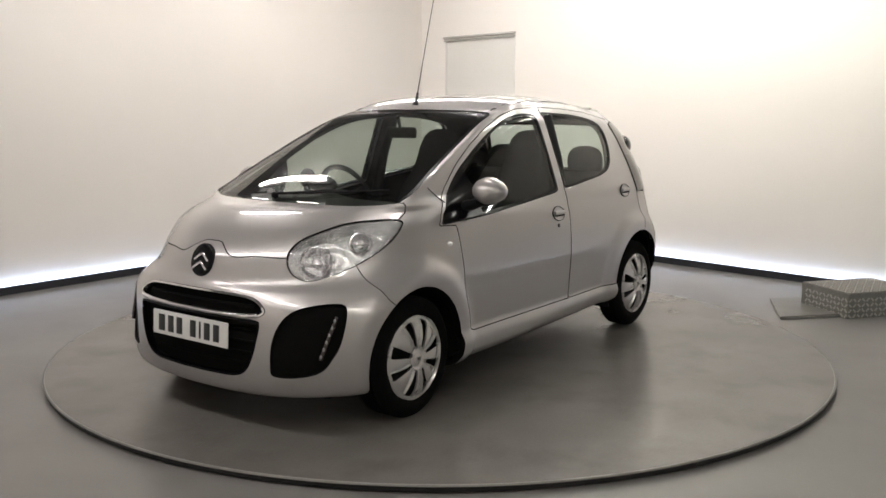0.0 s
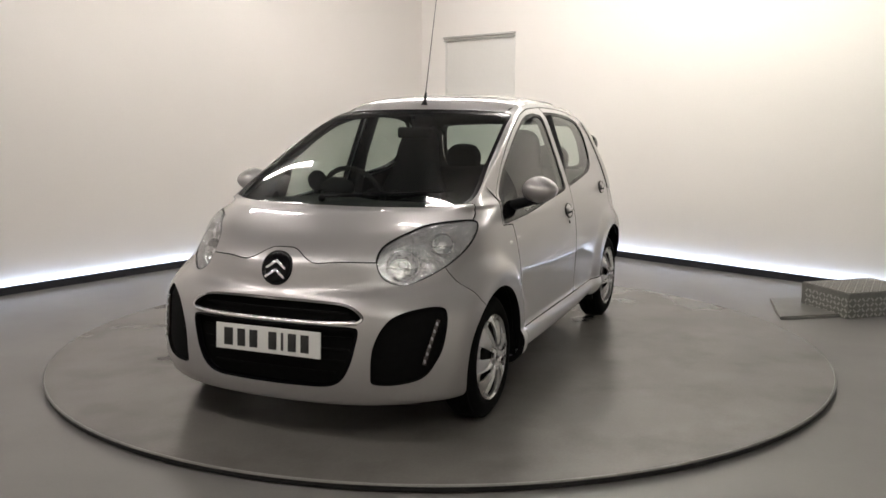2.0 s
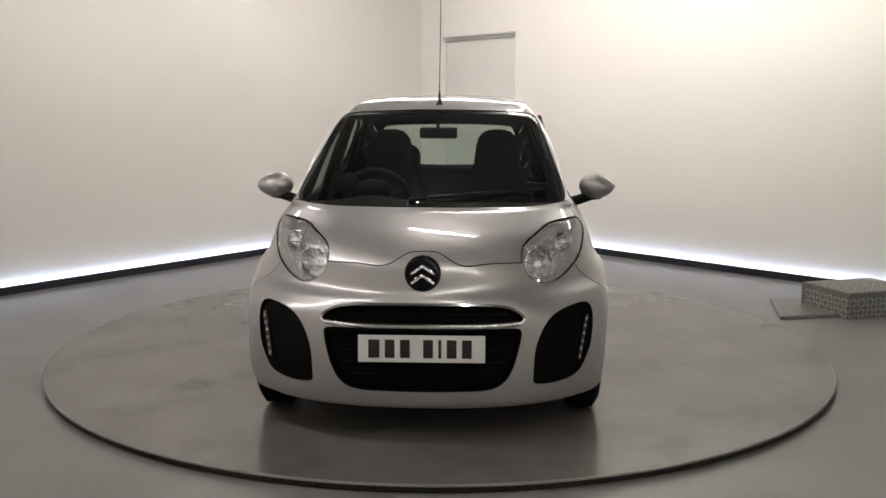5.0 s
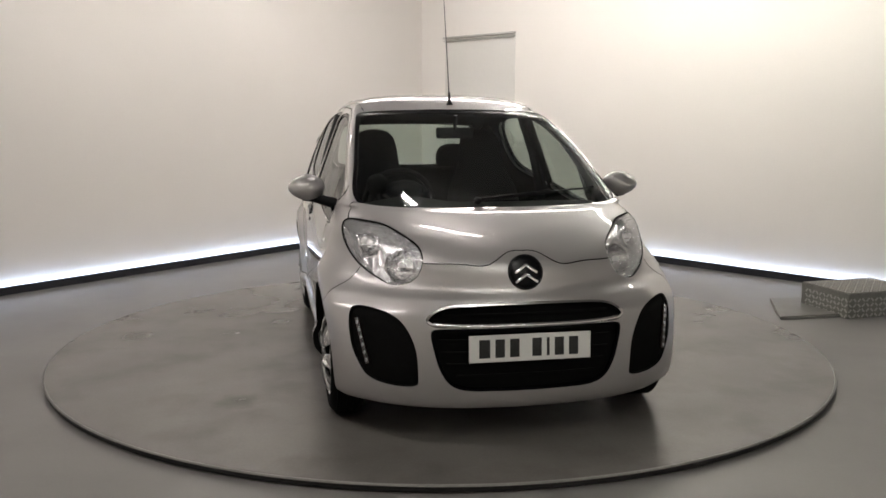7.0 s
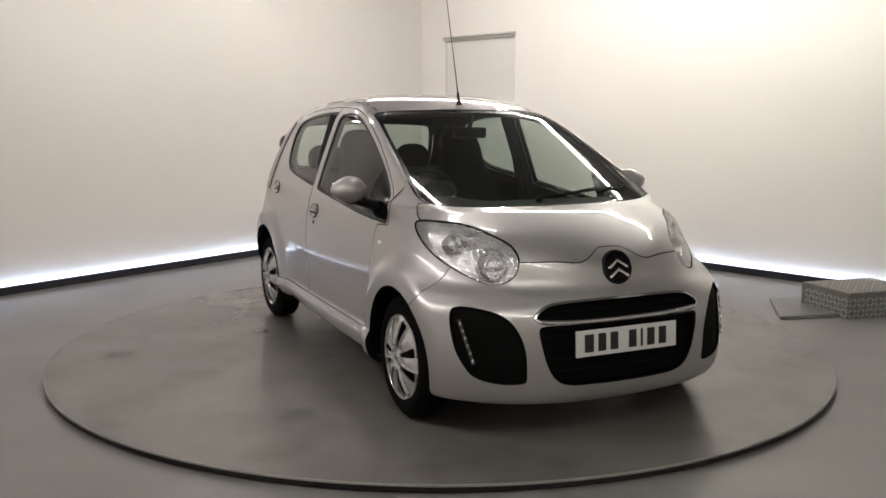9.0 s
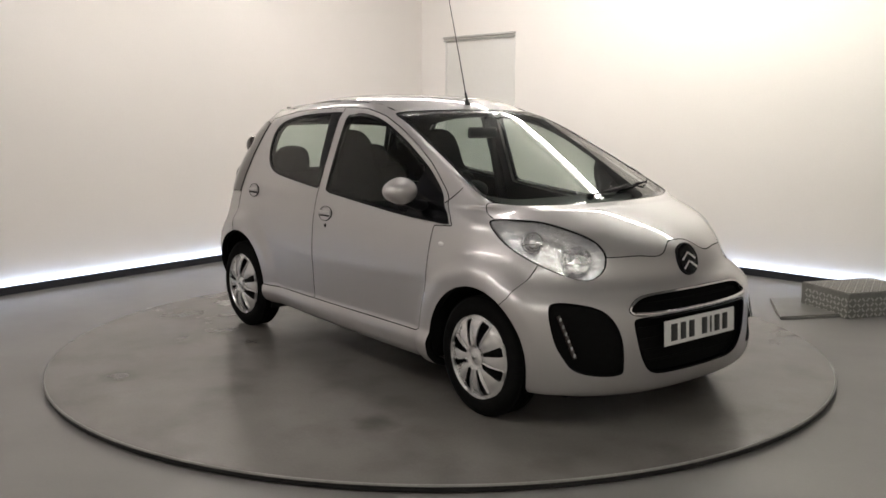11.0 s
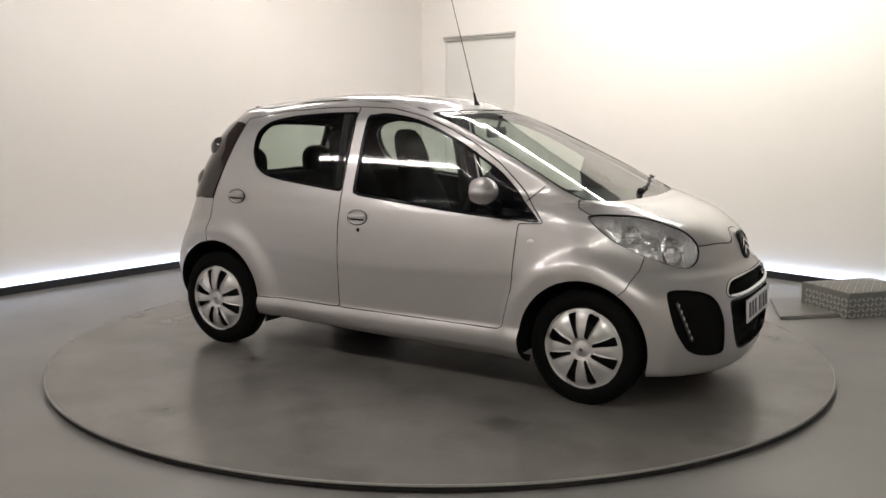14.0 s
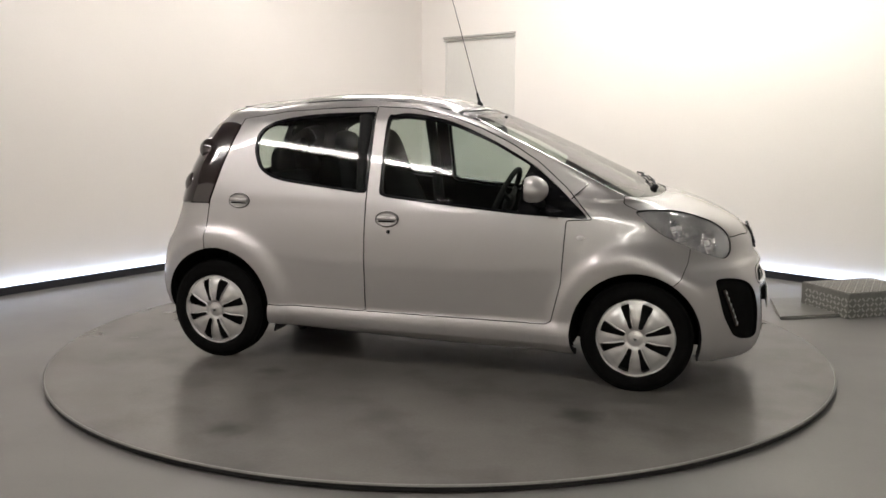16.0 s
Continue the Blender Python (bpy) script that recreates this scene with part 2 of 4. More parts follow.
def arc(xc, xs, w, n, count):
    """Quarter of a superellipse in plan, evenly spaced, from the centre line to the side."""
    a = np.linspace(0, math.pi / 2, 600)
    x = xs + (xc - xs) * np.cos(a).clip(0) ** (2 / n)
    y = w * np.sin(a) ** (2 / n)
    s = np.concatenate([[0], np.cumsum(np.hypot(np.diff(x), np.diff(y)))])
    t = np.linspace(0, s[-1], count)
    return np.interp(t, s, x), np.interp(t, s, y)


def through3(x, x0, v0, v1, x2, v2):
    """Parabola through the ends and the middle."""
    u = (x - x0) / (x2 - x0)
    return v0 * (1 - u) * (1 - 2 * u) + 4 * v1 * u * (1 - u) + v2 * u * (2 * u - 1)


def outline(front, fside, mid, rside, rear, nf=2.3, nr=3.0, lift=2.0):
    """front, rear: (x, z) on the centre line; fside, rside: (x, half width, z); mid: (half width, z)."""
    (xf, zf), (xs, ws, zs), (wm, zm), (xq, wq, zq), (xr, zr) = front, fside, mid, rside, rear
    x, y = arc(xf, xs, ws, nf, N_FRONT)
    head = np.stack([x, y, zf + (zs - zf) * (y / max(ws, 1e-6)) ** lift], 1)
    x = np.linspace(xs, xq, N_SIDE + 2)[1:-1]
    side = np.stack([x, through3(x, xs, ws, wm, xq, wq), through3(x, xs, zs, zm, xq, zq)], 1)
    x, y = arc(xr, xq, wq, nr, N_REAR)
    tail = np.stack([x, y, zr + (zq - zr) * (y / max(wq, 1e-6)) ** 2], 1)[::-1]
    return np.concatenate([head, side, tail])


def shell_grid():
    rows = [
        outline((1.66, .140), (1.30, .700, .165), (.700, .170), (-1.25, .680, .230), (-1.50, .270), 2.7),
        outline((1.765, .162), (1.30, .755, .188), (.745, .190), (-1.25, .730, .255), (-1.610, .280), 2.7, 3.4),
        outline((1.797, .270), (1.28, .776, .288), (.775, .245), (-1.25, .765, .340), (-1.650, .400), 2.7, 3.4),
        outline((1.800, .420), (1.25, .784, .430), (.780, .330), (-1.25, .780, .460), (-1.655, .520), 2.7, 3.4),
        outline((1.788, .535), (1.25, .787, .540), (.788, .450), (-1.25, .785, .580), (-1.635, .620), 2.55, 3.3),
        outline((1.764, .605), (1.19, .790, .606), (.793, .525), (-1.25, .785, .640), (-1.612, .672), 2.22, 3.2),
        outline((1.735, .652), (1.12, .790, .668), (.796, .600), (-1.25, .783, .700), (-1.580, .720), 1.95),
        outline((1.700, .755), (1.02, .766, .785), (.785, .770), (-1.24, .765, .820), (-1.530, .820), 1.95),
        outline((1.575, .845), (1.00, .738, .872), (.752, .915), (-1.22, .735, .960), (-1.500, .920), 2.1),
        outline((1.390, .920), (.82, .705, .940), (.722, 1.00), (-1.18, .705, 1.06), (-1.475, 1.03), 2.4, 3.0, 3.0),
        outline((1.225, .960), (.73, .664, .998), (.692, 1.09), (-1.14, .675, 1.14), (-1.445, 1.12), 3.3, 3.0, 3.0),
        outline((.972, 1.072), (.50, .632, 1.150), (.660, 1.19), (-1.12, .642, 1.22), (-1.410, 1.20), 3.6, 3.0),
        outline((.605, 1.234), (.25, .600, 1.275), (.625, 1.29), (-1.05, .607, 1.29), (-1.375, 1.28), 3.6, 3.0),
        outline((.250, 1.392), (.02, .562, 1.360), (.585, 1.368), (-.99, .567, 1.350), (-1.315, 1.350), 3.4, 3.0),
        outline((.060, 1.458), (-.10, .490, 1.438), (.510, 1.440), (-.95, .490, 1.405), (-1.265, 1.402), 3.0, 3.0),
        outline((-.15, 1.484), (-.30, .300, 1.482), (.320, 1.477), (-.90, .300, 1.447), (-1.070, 1.440), 2.6, 3.0),
        outline((-.40, 1.493), (-.41, 1e-4, 1.493), (1e-4, 1.492), (-.85, 1e-4, 1.468), (-.86, 1.467)),
    ]
    R = np.array(rows)
    out = []
    for k in range(len(R) - 1):
        a, b, c, d = R[max(k - 1, 0)], R[k], R[k + 1], R[min(k + 2, len(R) - 1)]
        for t in np.arange(N_SUB) / N_SUB:
            out.append(.5 * (2 * b + (c - a) * t + (2 * a - 5 * b + 4 * c - d) * t * t + (3 * b - a - 3 * c + d) * t ** 3))
    out.append(R[-1])
    G = np.array(out)
    G[:, 0, 1] = G[:, -1, 1] = 0
    G[-1, :, 1] = 0
    # side glass lies on one smooth quadric
    cols = slice(N_FRONT, N_FRONT + N_SIDE)
    x, y, z = (G[:, cols, k] for k in range(3))
    edge = np.clip(np.arange(N_SIDE) / 8, 0, 1)[None, :] * np.clip((N_SIDE - np.arange(N_SIDE)) / 8, 0, 1)[None, :]
    weight = np.clip((z - .875) / .05, 0, 1) * np.clip((1.37 - z) / .05, 0, 1) * edge
    rows_of = lambda x, z: np.stack([np.ones_like(x), x, z, x * x, x * z, z * z], -1)
    core = (weight > .95) & (z > .96)
    c = np.linalg.lstsq(rows_of(x[core], z[core]), y[core], rcond=None)[0]
    c[5] = min(c[5], -.02)
    flat = rows_of(x, z) @ c
    flat += (y[core] - flat[core]).mean()
    G[:, cols, 1] = y * (1 - weight) + flat * weight
    # the windscreen bows gently both ways
    cols = slice(0, N_FRONT - 3)
    x, y, z = (G[:, cols, k] for k in range(3))
    fade = np.clip((N_FRONT - 3 - np.arange(N_FRONT - 3)) / 10, 0, 1)[None, :]
    weight = np.clip((z - .935) / .016, 0, 1) * np.clip((1.40 - z) / .04, 0, 1) * fade * (x > .05) * (x < 1.32)
    flat = 1.222 - 2.132 * (z - .955) - .40 * (z - .955) * (z - 1.16) - .10 * y ** 2 - .42 * y ** 4
    G[:, cols, 0] = x * (1 - weight) + flat * weight
    # flared wheel arches
    for xc, zc in ((1.165, .29), (-1.15, .31)):
        r = np.hypot(G[..., 0] - xc, G[..., 2] - zc)
        u = np.clip((r - .375) / .095, 0, 1)
        g = .026 * (1 - u * u * (3 - 2 * u)) + .008 * np.exp(-(np.maximum(r - .33, 0) / .13) ** 2)
        g *= (G[..., 1] > .55) * np.clip((.84 - G[..., 2]) / .12, 0, 1)
        G[..., 1] += g * np.clip((G[..., 1] - .55) / .2, 0, 1)
    # sill that stands proud below the doors
    z, x = G[..., 2], G[..., 0]
    ledge = np.clip((.333 - z) / .062, 0, 1)
    ledge = np.sin(ledge * math.pi / 2) * np.clip((z - .17) / .05, 0, 1) * (np.abs(x) < .9) * (G[..., 1] > .6)
    G[..., 1] += .024 * ledge
    return G


def spline(points, n=8):
    """A closed smooth curve through points."""
    P = np.array(points, float)
    out = []
    for i in range(len(P)):
        a, b, c, d = P[i - 1], P[i], P[(i + 1) % len(P)], P[(i + 2) % len(P)]
        for t in np.arange(n) / n:
            out.append(.5 * (2 * b + (c - a) * t + (2 * a - 5 * b + 4 * c - d) * t * t + (3 * b - a - 3 * c + d) * t ** 3))
    return np.array(out)


def distance(Q, poly):
    """Signed distance of plane points from a closed polygon, negative inside."""
    A = np.asarray(poly, float)
    B = np.roll(A, -1, 0)
    best = np.full(len(Q), 1e9)
    inside = np.zeros(len(Q), bool)
    for a, b in zip(A, B):
        e = b - a
        t = np.clip(((Q - a) @ e) / max(e @ e, 1e-12), 0, 1)
        best = np.minimum(best, np.hypot(*(Q - a - t[:, None] * e).T))
        cross = (a[1] > Q[:, 1]) != (b[1] > Q[:, 1])
        with np.errstate(divide="ignore", invalid="ignore"):
            inside ^= cross & (Q[:, 0] < e[0] * (Q[:, 1] - a[1]) / e[1] + a[0])
    return np.where(inside, -best, best)


class Shell:
    """Half of the car's skin, y > 0, as triangles with a label each."""

    def __init__(self, V=None, F=None, name="body"):
        if V is not None:
            self.V, self.F = V, F
            self.F = self.F[np.linalg.norm(self.face_normals(), axis=1) > 1e-9]
            self.L = np.array([name] * len(self.F), dtype="<U24")
            return
        G = shell_grid()
        nk, nu = G.shape[:2]
        i = np.arange(nk * nu).reshape(nk, nu)
        a, b, c, d = (q.ravel() for q in (i[:-1, :-1], i[:-1, 1:], i[1:, 1:], i[1:, :-1]))
        self.V = G.reshape(-1, 3)
        self.F = np.concatenate([np.stack([a, c, b], 1), np.stack([a, d, c], 1)])
        n = self.face_normals()
        if (n[:, 1] * (self.V[self.F].mean(1)[:, 1] > .7)).sum() < 0:
            self.F = self.F[:, ::-1]
        area = np.linalg.norm(self.face_normals(), axis=1)
        self.F = self.F[area > 1e-9]
        self.L = np.array(["body"] * len(self.F), dtype="<U24")

    def face_normals(self):
        A, B, C = (self.V[self.F[:, k]] for k in range(3))
        return np.cross(B - A, C - A)

    def normals(self):
        N = np.zeros_like(self.V)
        fn = self.face_normals()
        for k in range(3):
            np.add.at(N, self.F[:, k], fn)
        return N / np.maximum(np.linalg.norm(N, axis=1, keepdims=True), 1e-12)

    def cut(self, name, poly, axes, where, within=("body",), shrink=0.0):
        """Gives the label to what lies inside poly, seen along one axis (axes "xz", "yz", "xy" or the diagonal "sz"), where the test holds."""
        V = self.V
        pick = {"x": V[:, 0], "y": V[:, 1], "z": V[:, 2], "s": (V[:, 1] - V[:, 0]) * math.sqrt(.5)}
        d = distance(np.stack([pick[axes[0]], pick[axes[1]]], 1), poly) + shrink
        d[np.abs(d) < 3e-4] = 0
        ok = where(V[:, 0], V[:, 1], V[:, 2])
        live = np.isin(self.L, within) & ok[self.F].all(1)
        # corners that lie close to the line are drawn onto it, so that no slivers arise
        near = {}
        for f in np.nonzero(live & (d[self.F] < 0).any(1) & (d[self.F] > 0).any(1))[0]:
            for k in range(3):
                i, j = self.F[f][k], self.F[f][(k + 1) % 3]
                if d[i] * d[j] < 0:
                    u = d[i] / (d[i] - d[j])
                    if u < .22:
                        near[i] = min(near.get(i, (9, 0)), (u, j))
                    elif u > .78:
                        near[j] = min(near.get(j, (9, 0)), (1 - u, i))
        old = V.copy()
        for i, (u, j) in near.items():
            if near.get(j, (9, -1))[1] != i or u <= near[j][0]:
                V[i] = old[i] + u * (old[j] - old[i])
                if abs(old[i][1]) < 1e-6:
                    V[i][1] = 0
                d[i] = 0
        D = d[self.F]
        inside = live & (D <= 0).all(1)
        mixed = np.nonzero(live & (D < 0).any(1) & (D > 0).any(1))[0]
        self.L[inside] = name
        extra, made, newF, newL = [], {}, [], []
        base = len(V)

        def mid(i, j):
            key = (min(i, j), max(i, j))
            if key not in made:
                t = d[i] / (d[i] - d[j])
                made[key] = base + len(extra)
                extra.append(V[i] + t * (V[j] - V[i]))
            return made[key]

        for f in mixed:
            tri = list(self.F[f])
            ring = []
            for k in range(3):
                i, j = tri[k], tri[(k + 1) % 3]
                ring.append((i, d[i]))
                if d[i] * d[j] < 0:
                    ring.append((mid(i, j), 0.0))
            for sign, lab in ((-1, name), (1, self.L[f])):
                p = [i for i, v in ring if v * sign >= 0]
                for k in range(1, len(p) - 1):
                    newF.append((p[0], p[k], p[k + 1]))
                    newL.append(lab)
        if len(mixed):
            keep = np.ones(len(self.F), bool)
            keep[mixed] = False
            self.V = np.concatenate([V, np.array(extra)]) if extra else V
            self.F = np.concatenate([self.F[keep], np.array(newF)])
            self.L = np.concatenate([self.L[keep], np.array(newL, dtype="<U24")])

    def panel(self, labels, inset=.0020, skirt=.018, offset=0.0):
        """The triangles of these labels with their edges drawn in and turned under."""
        sel = self.F[np.isin(self.L, labels)]
        ids, inv = np.unique(sel, return_inverse=True)
        F = inv.reshape(-1, 3)
        N = self.normals()[ids]
        V = self.V[ids] + offset * N
        flat = np.abs(self.V[ids][:, 1]) < 1e-5
        N[flat, 1] = 0
        edges = np.concatenate([F[:, [0, 1]], F[:, [1, 2]], F[:, [2, 0]]])
        seen = {tuple(e) for e in edges}
        rim = [(a, b) for a, b in edges if (b, a) not in seen and not (flat[a] and flat[b])]
        push = np.zeros_like(V)
        for a, b in rim:
            e = V[b] - V[a]
            n = np.cross(N[a], e)
            n /= max(np.linalg.norm(n), 1e-9)
            push[a] += n
            push[b] += n
        ln = np.linalg.norm(push, axis=1, keepdims=True)
        push = np.where(ln > 1e-6, push / np.maximum(ln, 1e-6), 0)
        push[flat, 1] = 0
        V = V + push * inset
        faces = [tuple(f) for f in F]
        if skirt:
            low, VV = {}, list(V)
            top = {}
            for a, b in rim:
                for i in (a, b):
                    if i not in low:
                        top[i] = len(VV)
                        VV.append(V[i])
                        low[i] = len(VV)
                        VV.append(V[i] - N[i] * skirt)
                faces.append((top[b], top[a], low[a], low[b]))
            V = np.array(VV)
        return V, faces


def both_halves(V, faces):
    """Joins a half with its mirror image along the centre line."""
    mid = np.abs(V[:, 1]) < 1e-5
    other = np.where(mid, np.arange(len(V)), len(V) + np.cumsum(~mid) - 1)
    W = np.concatenate([V, V[~mid] * [1, -1, 1]])
    return W, list(faces) + [tuple(int(other[i]) for i in f[::-1]) for f in faces]


def mirrored(V, faces):
    return V * [1, -1, 1], [f[::-1] for f in faces]


S = Shell()
side = lambda x, y, z: y > .40
front = lambda x, y, z: x > 1.30
never = lambda x, y, z: x > -9
ARCH_F = [(1.165 + .318 * math.cos(a), .285 + .318 * math.sin(a)) for a in np.linspace(0, 2 * math.pi, 60, endpoint=False)]
ARCH_R = [(-1.145 + .318 * math.cos(a), .312 + .318 * math.sin(a)) for a in np.linspace(0, 2 * math.pi, 60, endpoint=False)]
DOOR_F = [(-.261, 1.412), (-.261, .322), (.715, .318), (.748, .335), (.794, .53), (.804, .71), (.81, .845), (.94, .852), (.80, 1.00), (.65, 1.13), (.5, 1.222), (.33, 1.30), (.15, 1.362), (-.05, 1.402)]
DOOR_R = [(-.261, 1.412), (-.261, .322), (-1.0, .33), (-1.205, .58), (-1.213, .70), (-1.2, .89), (-1.14, 1.10), (-1.06, 1.345), (-.8, 1.385), (-.5, 1.405)]
WIN_F = spline([(-.190, 1.33), (-.155, 1.366), (-.05, 1.372), (.15, 1.335), (.35, 1.258), (.50, 1.182), (.65, 1.092), (.79, .970), (.905, .868), (.895, .858), (.79, .862), (.55, .873), (.25, .898), (0, .922), (-.175, .942), (-.190, .96)])
WIN_R = spline([(-.955, 1.20), (-.94, 1.27), (-.86, 1.325), (-.70, 1.358), (-.50, 1.374), (-.29, 1.380), (-.267, 1.372), (-.267, 1.17), (-.267, .97), (-.29, .957), (-.47, .975), (-.77, 1.012), (-.89, 1.06), (-.94, 1.13)])
SCREEN = spline([(0, .905), (.30, .905), (.50, .915), (.60, .940), (.640, .985), (.636, 1.04), (.612, 1.12), (.580, 1.24), (.550, 1.335), (.528, 1.370), (.46, 1.385), (.25, 1.394), (0, 1.397), (-.46, 1.385), (-.528, 1.370), (-.58, 1.24), (-.64, .985), (-.60, .94), (-.3, .905)])
HEAD = spline([(-.835, .735), (-.815, .788), (-.75, .833), (-.60, .882), (-.48, .898), (-.335, .898), (-.322, .872), (-.385, .802), (-.49, .740), (-.61, .690), (-.735, .657), (-.81, .680)])
FOG = spline([(-.91, .30), (-.90, .42), (-.85, .515), (-.77, .56), (-.63, .576), (-.585, .55), (-.61, .42), (-.65, .345), (-.70, .29), (-.80, .265), (-.895, .265)])
HOOD = spline([(1.648, 0), (1.650, .055), (1.690, .15), (1.658, .27), (1.598, .41), (1.50, .54), (1.33, .645), (1.19, .680), (1.10, .672), (1.085, .645), (1.155, .545), (1.213, .40), (1.240, .20), (1.246, 0), (1.240, -.20), (1.213, -.40), (1.155, -.545), (1.085, -.645), (1.33, -.645), (1.60, -.43), (1.690, -.15), (1.650, -.055)], 5)
GRILLE_U = spline([(0, .602), (.20, .600), (.33, .592), (.39, .572), (.425, .542), (.41, .518), (.36, .509), (.20, .508), (0, .508), (-.36, .509), (-.425, .542), (-.33, .592)])
GRILLE_L = spline([(0, .502), (.30, .503), (.392, .500), (.408, .48), (.398, .42), (.375, .34), (.335, .275), (.27, .246), (.15, .240), (0, .238), (-.27, .246), (-.375, .34), (-.408, .48), (-.3, .503)])
BUMPER_F = [(1.47, .05), (1.47, .30), (1.335, .545), (1.375, .580), (1.405, .655), (1.415, .740), (1.43, .84), (1.95, .84), (1.95, .05)]
BUMPER_R = [(-1.185, .05), (-1.185, .878), (-1.8, .878), (-1.8, .05)]
TAIL = spline([(-1.055, 1.29), (-1.11, 1.09), (-1.165, .895), (-1.185, .878), (-1.50, .878), (-1.52, .90), (-1.50, 1.0), (-1.42, 1.15), (-1.22, 1.31)])
REAR_GLASS = spline([(0, 1.345), (.40, 1.335), (.50, 1.30), (.54, 1.10), (.50, .99), (.30, .975), (0, .97), (-.5, .99), (-.54, 1.1), (-.5, 1.3), (-.4, 1.335)])

S.cut("void", ARCH_F, "xz", lambda x, y, z: (y > .5) & (z < .7))
S.cut("void", ARCH_R, "xz", lambda x, y, z: (y > .5) & (z < .7))
S.cut("headlight", HEAD, "sz", lambda x, y, z: (x > 1.0) & (y > .2))
S.cut("hood", HOOD, "xy", lambda x, y, z: (x > .85) & (z > .70))
S.cut("screen_rim", SCREEN, "yz", lambda x, y, z: (x > -.1) & (x < 1.30) & (z > .88))
S.cut("screen", SCREEN, "yz", lambda x, y, z: (x > -.1) & (z > .945), ("screen_rim",), .018)
S.cut("back_rim", REAR_GLASS, "yz", lambda x, y, z: x < -1.2)
S.cut("back_glass", REAR_GLASS, "yz", lambda x, y, z: x < -1.2, ("back_rim",), .03)
S.cut("fog", FOG, "sz", lambda x, y, z: (x > 1.4) & (y > .3) & (z < .62))
S.cut("upper_rim", GRILLE_U, "yz", front)
S.cut("upper_grille", GRILLE_U, "yz", front, ("upper_rim",), .0095)
S.cut("lower_rim", GRILLE_L, "yz", front)
S.cut("lower_grille", GRILLE_L, "yz", front, ("lower_rim",), .010)
S.cut("front_bumper", BUMPER_F, "xz", lambda x, y, z: x > 1.2)
S.cut("rear_door", DOOR_R, "xz", side)
S.cut("rear_lamp", TAIL, "xz", lambda x, y, z: (x < -1.0) & (y > .3))
S.cut("rear_bumper", BUMPER_R, "xz", lambda x, y, z: x < -1.1)
S.cut("rear_seal", WIN_R, "xz", lambda x, y, z: (y > .4) & (z > .7), ("rear_door", "body"))
S.cut("rear_window", WIN_R, "xz", lambda x, y, z: (y > .4) & (z > .7), ("rear_seal",), .013)
S.cut("front_door", DOOR_F, "xz", side)
S.cut("front_seal", WIN_F, "xz", lambda x, y, z: (y > .4) & (z > .7), ("front_door", "body", "screen_rim"))
S.cut("front_window", WIN_F, "xz", lambda x, y, z: (y > .4) & (z > .7), ("front_seal",), .014)
S.cut("front_seal", [(.56, .7), (.56, 1.02), (.64, 1.2), (1.2, 1.2), (1.2, .7)], "xz", lambda x, y, z: (y > .4) & (z > .7), ("front_window",))


# ---- car ----
NORMALS = S.normals()


def skin(x=None, y=None, z=None):
    """The point of the skin, y >= 0, nearest to the two given coordinates on its outer side, and its normal."""
    d = np.zeros(len(S.V))
    for axis, v in enumerate((x, y, z)):
        if v is not None:
            d += (S.V[:, axis] - v) ** 2
    if x is None:
        d += (S.V[:, 0] < 0) * 9
    if z is None:
        d += (S.V[:, 2] < .6) * 9
    i = int(np.argmin(d))
    p = Vector(S.V[i])
    for axis, v in enumerate((x, y, z)):
        if v is not None:
            p[axis] = v
    return p, Vector(NORMALS[i])


def on_skin(p, n, s=1):
    """A pose at p with z along the skin's normal and x kept as level as can be."""
    p, n = Vector((p.x, s * p.y, p.z)), Vector((n.x, s * n.y, n.z)).normalized()
    up = Vector((0, 0, 1))
    x = up.cross(n).normalized()
    y = n.cross(x)
    m = Matrix.Identity(4)
    m.col[0][:3], m.col[1][:3], m.col[2][:3], m.col[3][:3] = x, y, n, p
    return m


def headlight_inside(lamp, s):
    """Two bowls, their bulbs and bright rings behind the lens."""
    for y, z, r in ((.520, .748, .066), (.640, .822, .043)):
        q, n = skin(y=y, z=z)
        q = Vector((q.x, y, z)) - n * (.030 + r * .28)
        m = on_skin(q, n + Vector((.55, 0, -.05)), s)
        bowl = part("bowl", lathe(bmesh.new(), [(.004, -.036), (r * .45, -.030), (r * .8, -.014), (r * .94, .002), (r, .006), (r + .005, .004), (r + .008, -.010)], 44), REFL, lamp, "chrome reflector bowl")
        bowl.matrix_local = m
        bulb = part("bulb", lathe(bmesh.new(), [(.0005, .0), (.012, -.003), (.017, -.010), (.015, -.034)], 20), WHITE_L, bowl)
        bulb.matrix_local = Matrix.Translation((0, 0, .002))
        shade = bmesh.new()
        box(shade, (r * 1.7, .006, .016), (0, -r * .18, -.006), bevel=.002)
        part("shade_bar", shade, BEZEL, bowl)


def hang(name, VF, mat, parent, label="", smooth=True):
    ob = mesh_object(name, *VF, mat, smooth)
    if mat == PAINT:
        # edges turned into the panel gaps get dark liner, not silver, as painted shade
        ob.data.materials.append(LINER)
        ob.data.polygons.foreach_set("material_index", [1 if len(p.vertices) == 4 else 0 for p in ob.data.polygons])
    ob.parent = parent
    if label:
        ob["label"] = label
    return ob


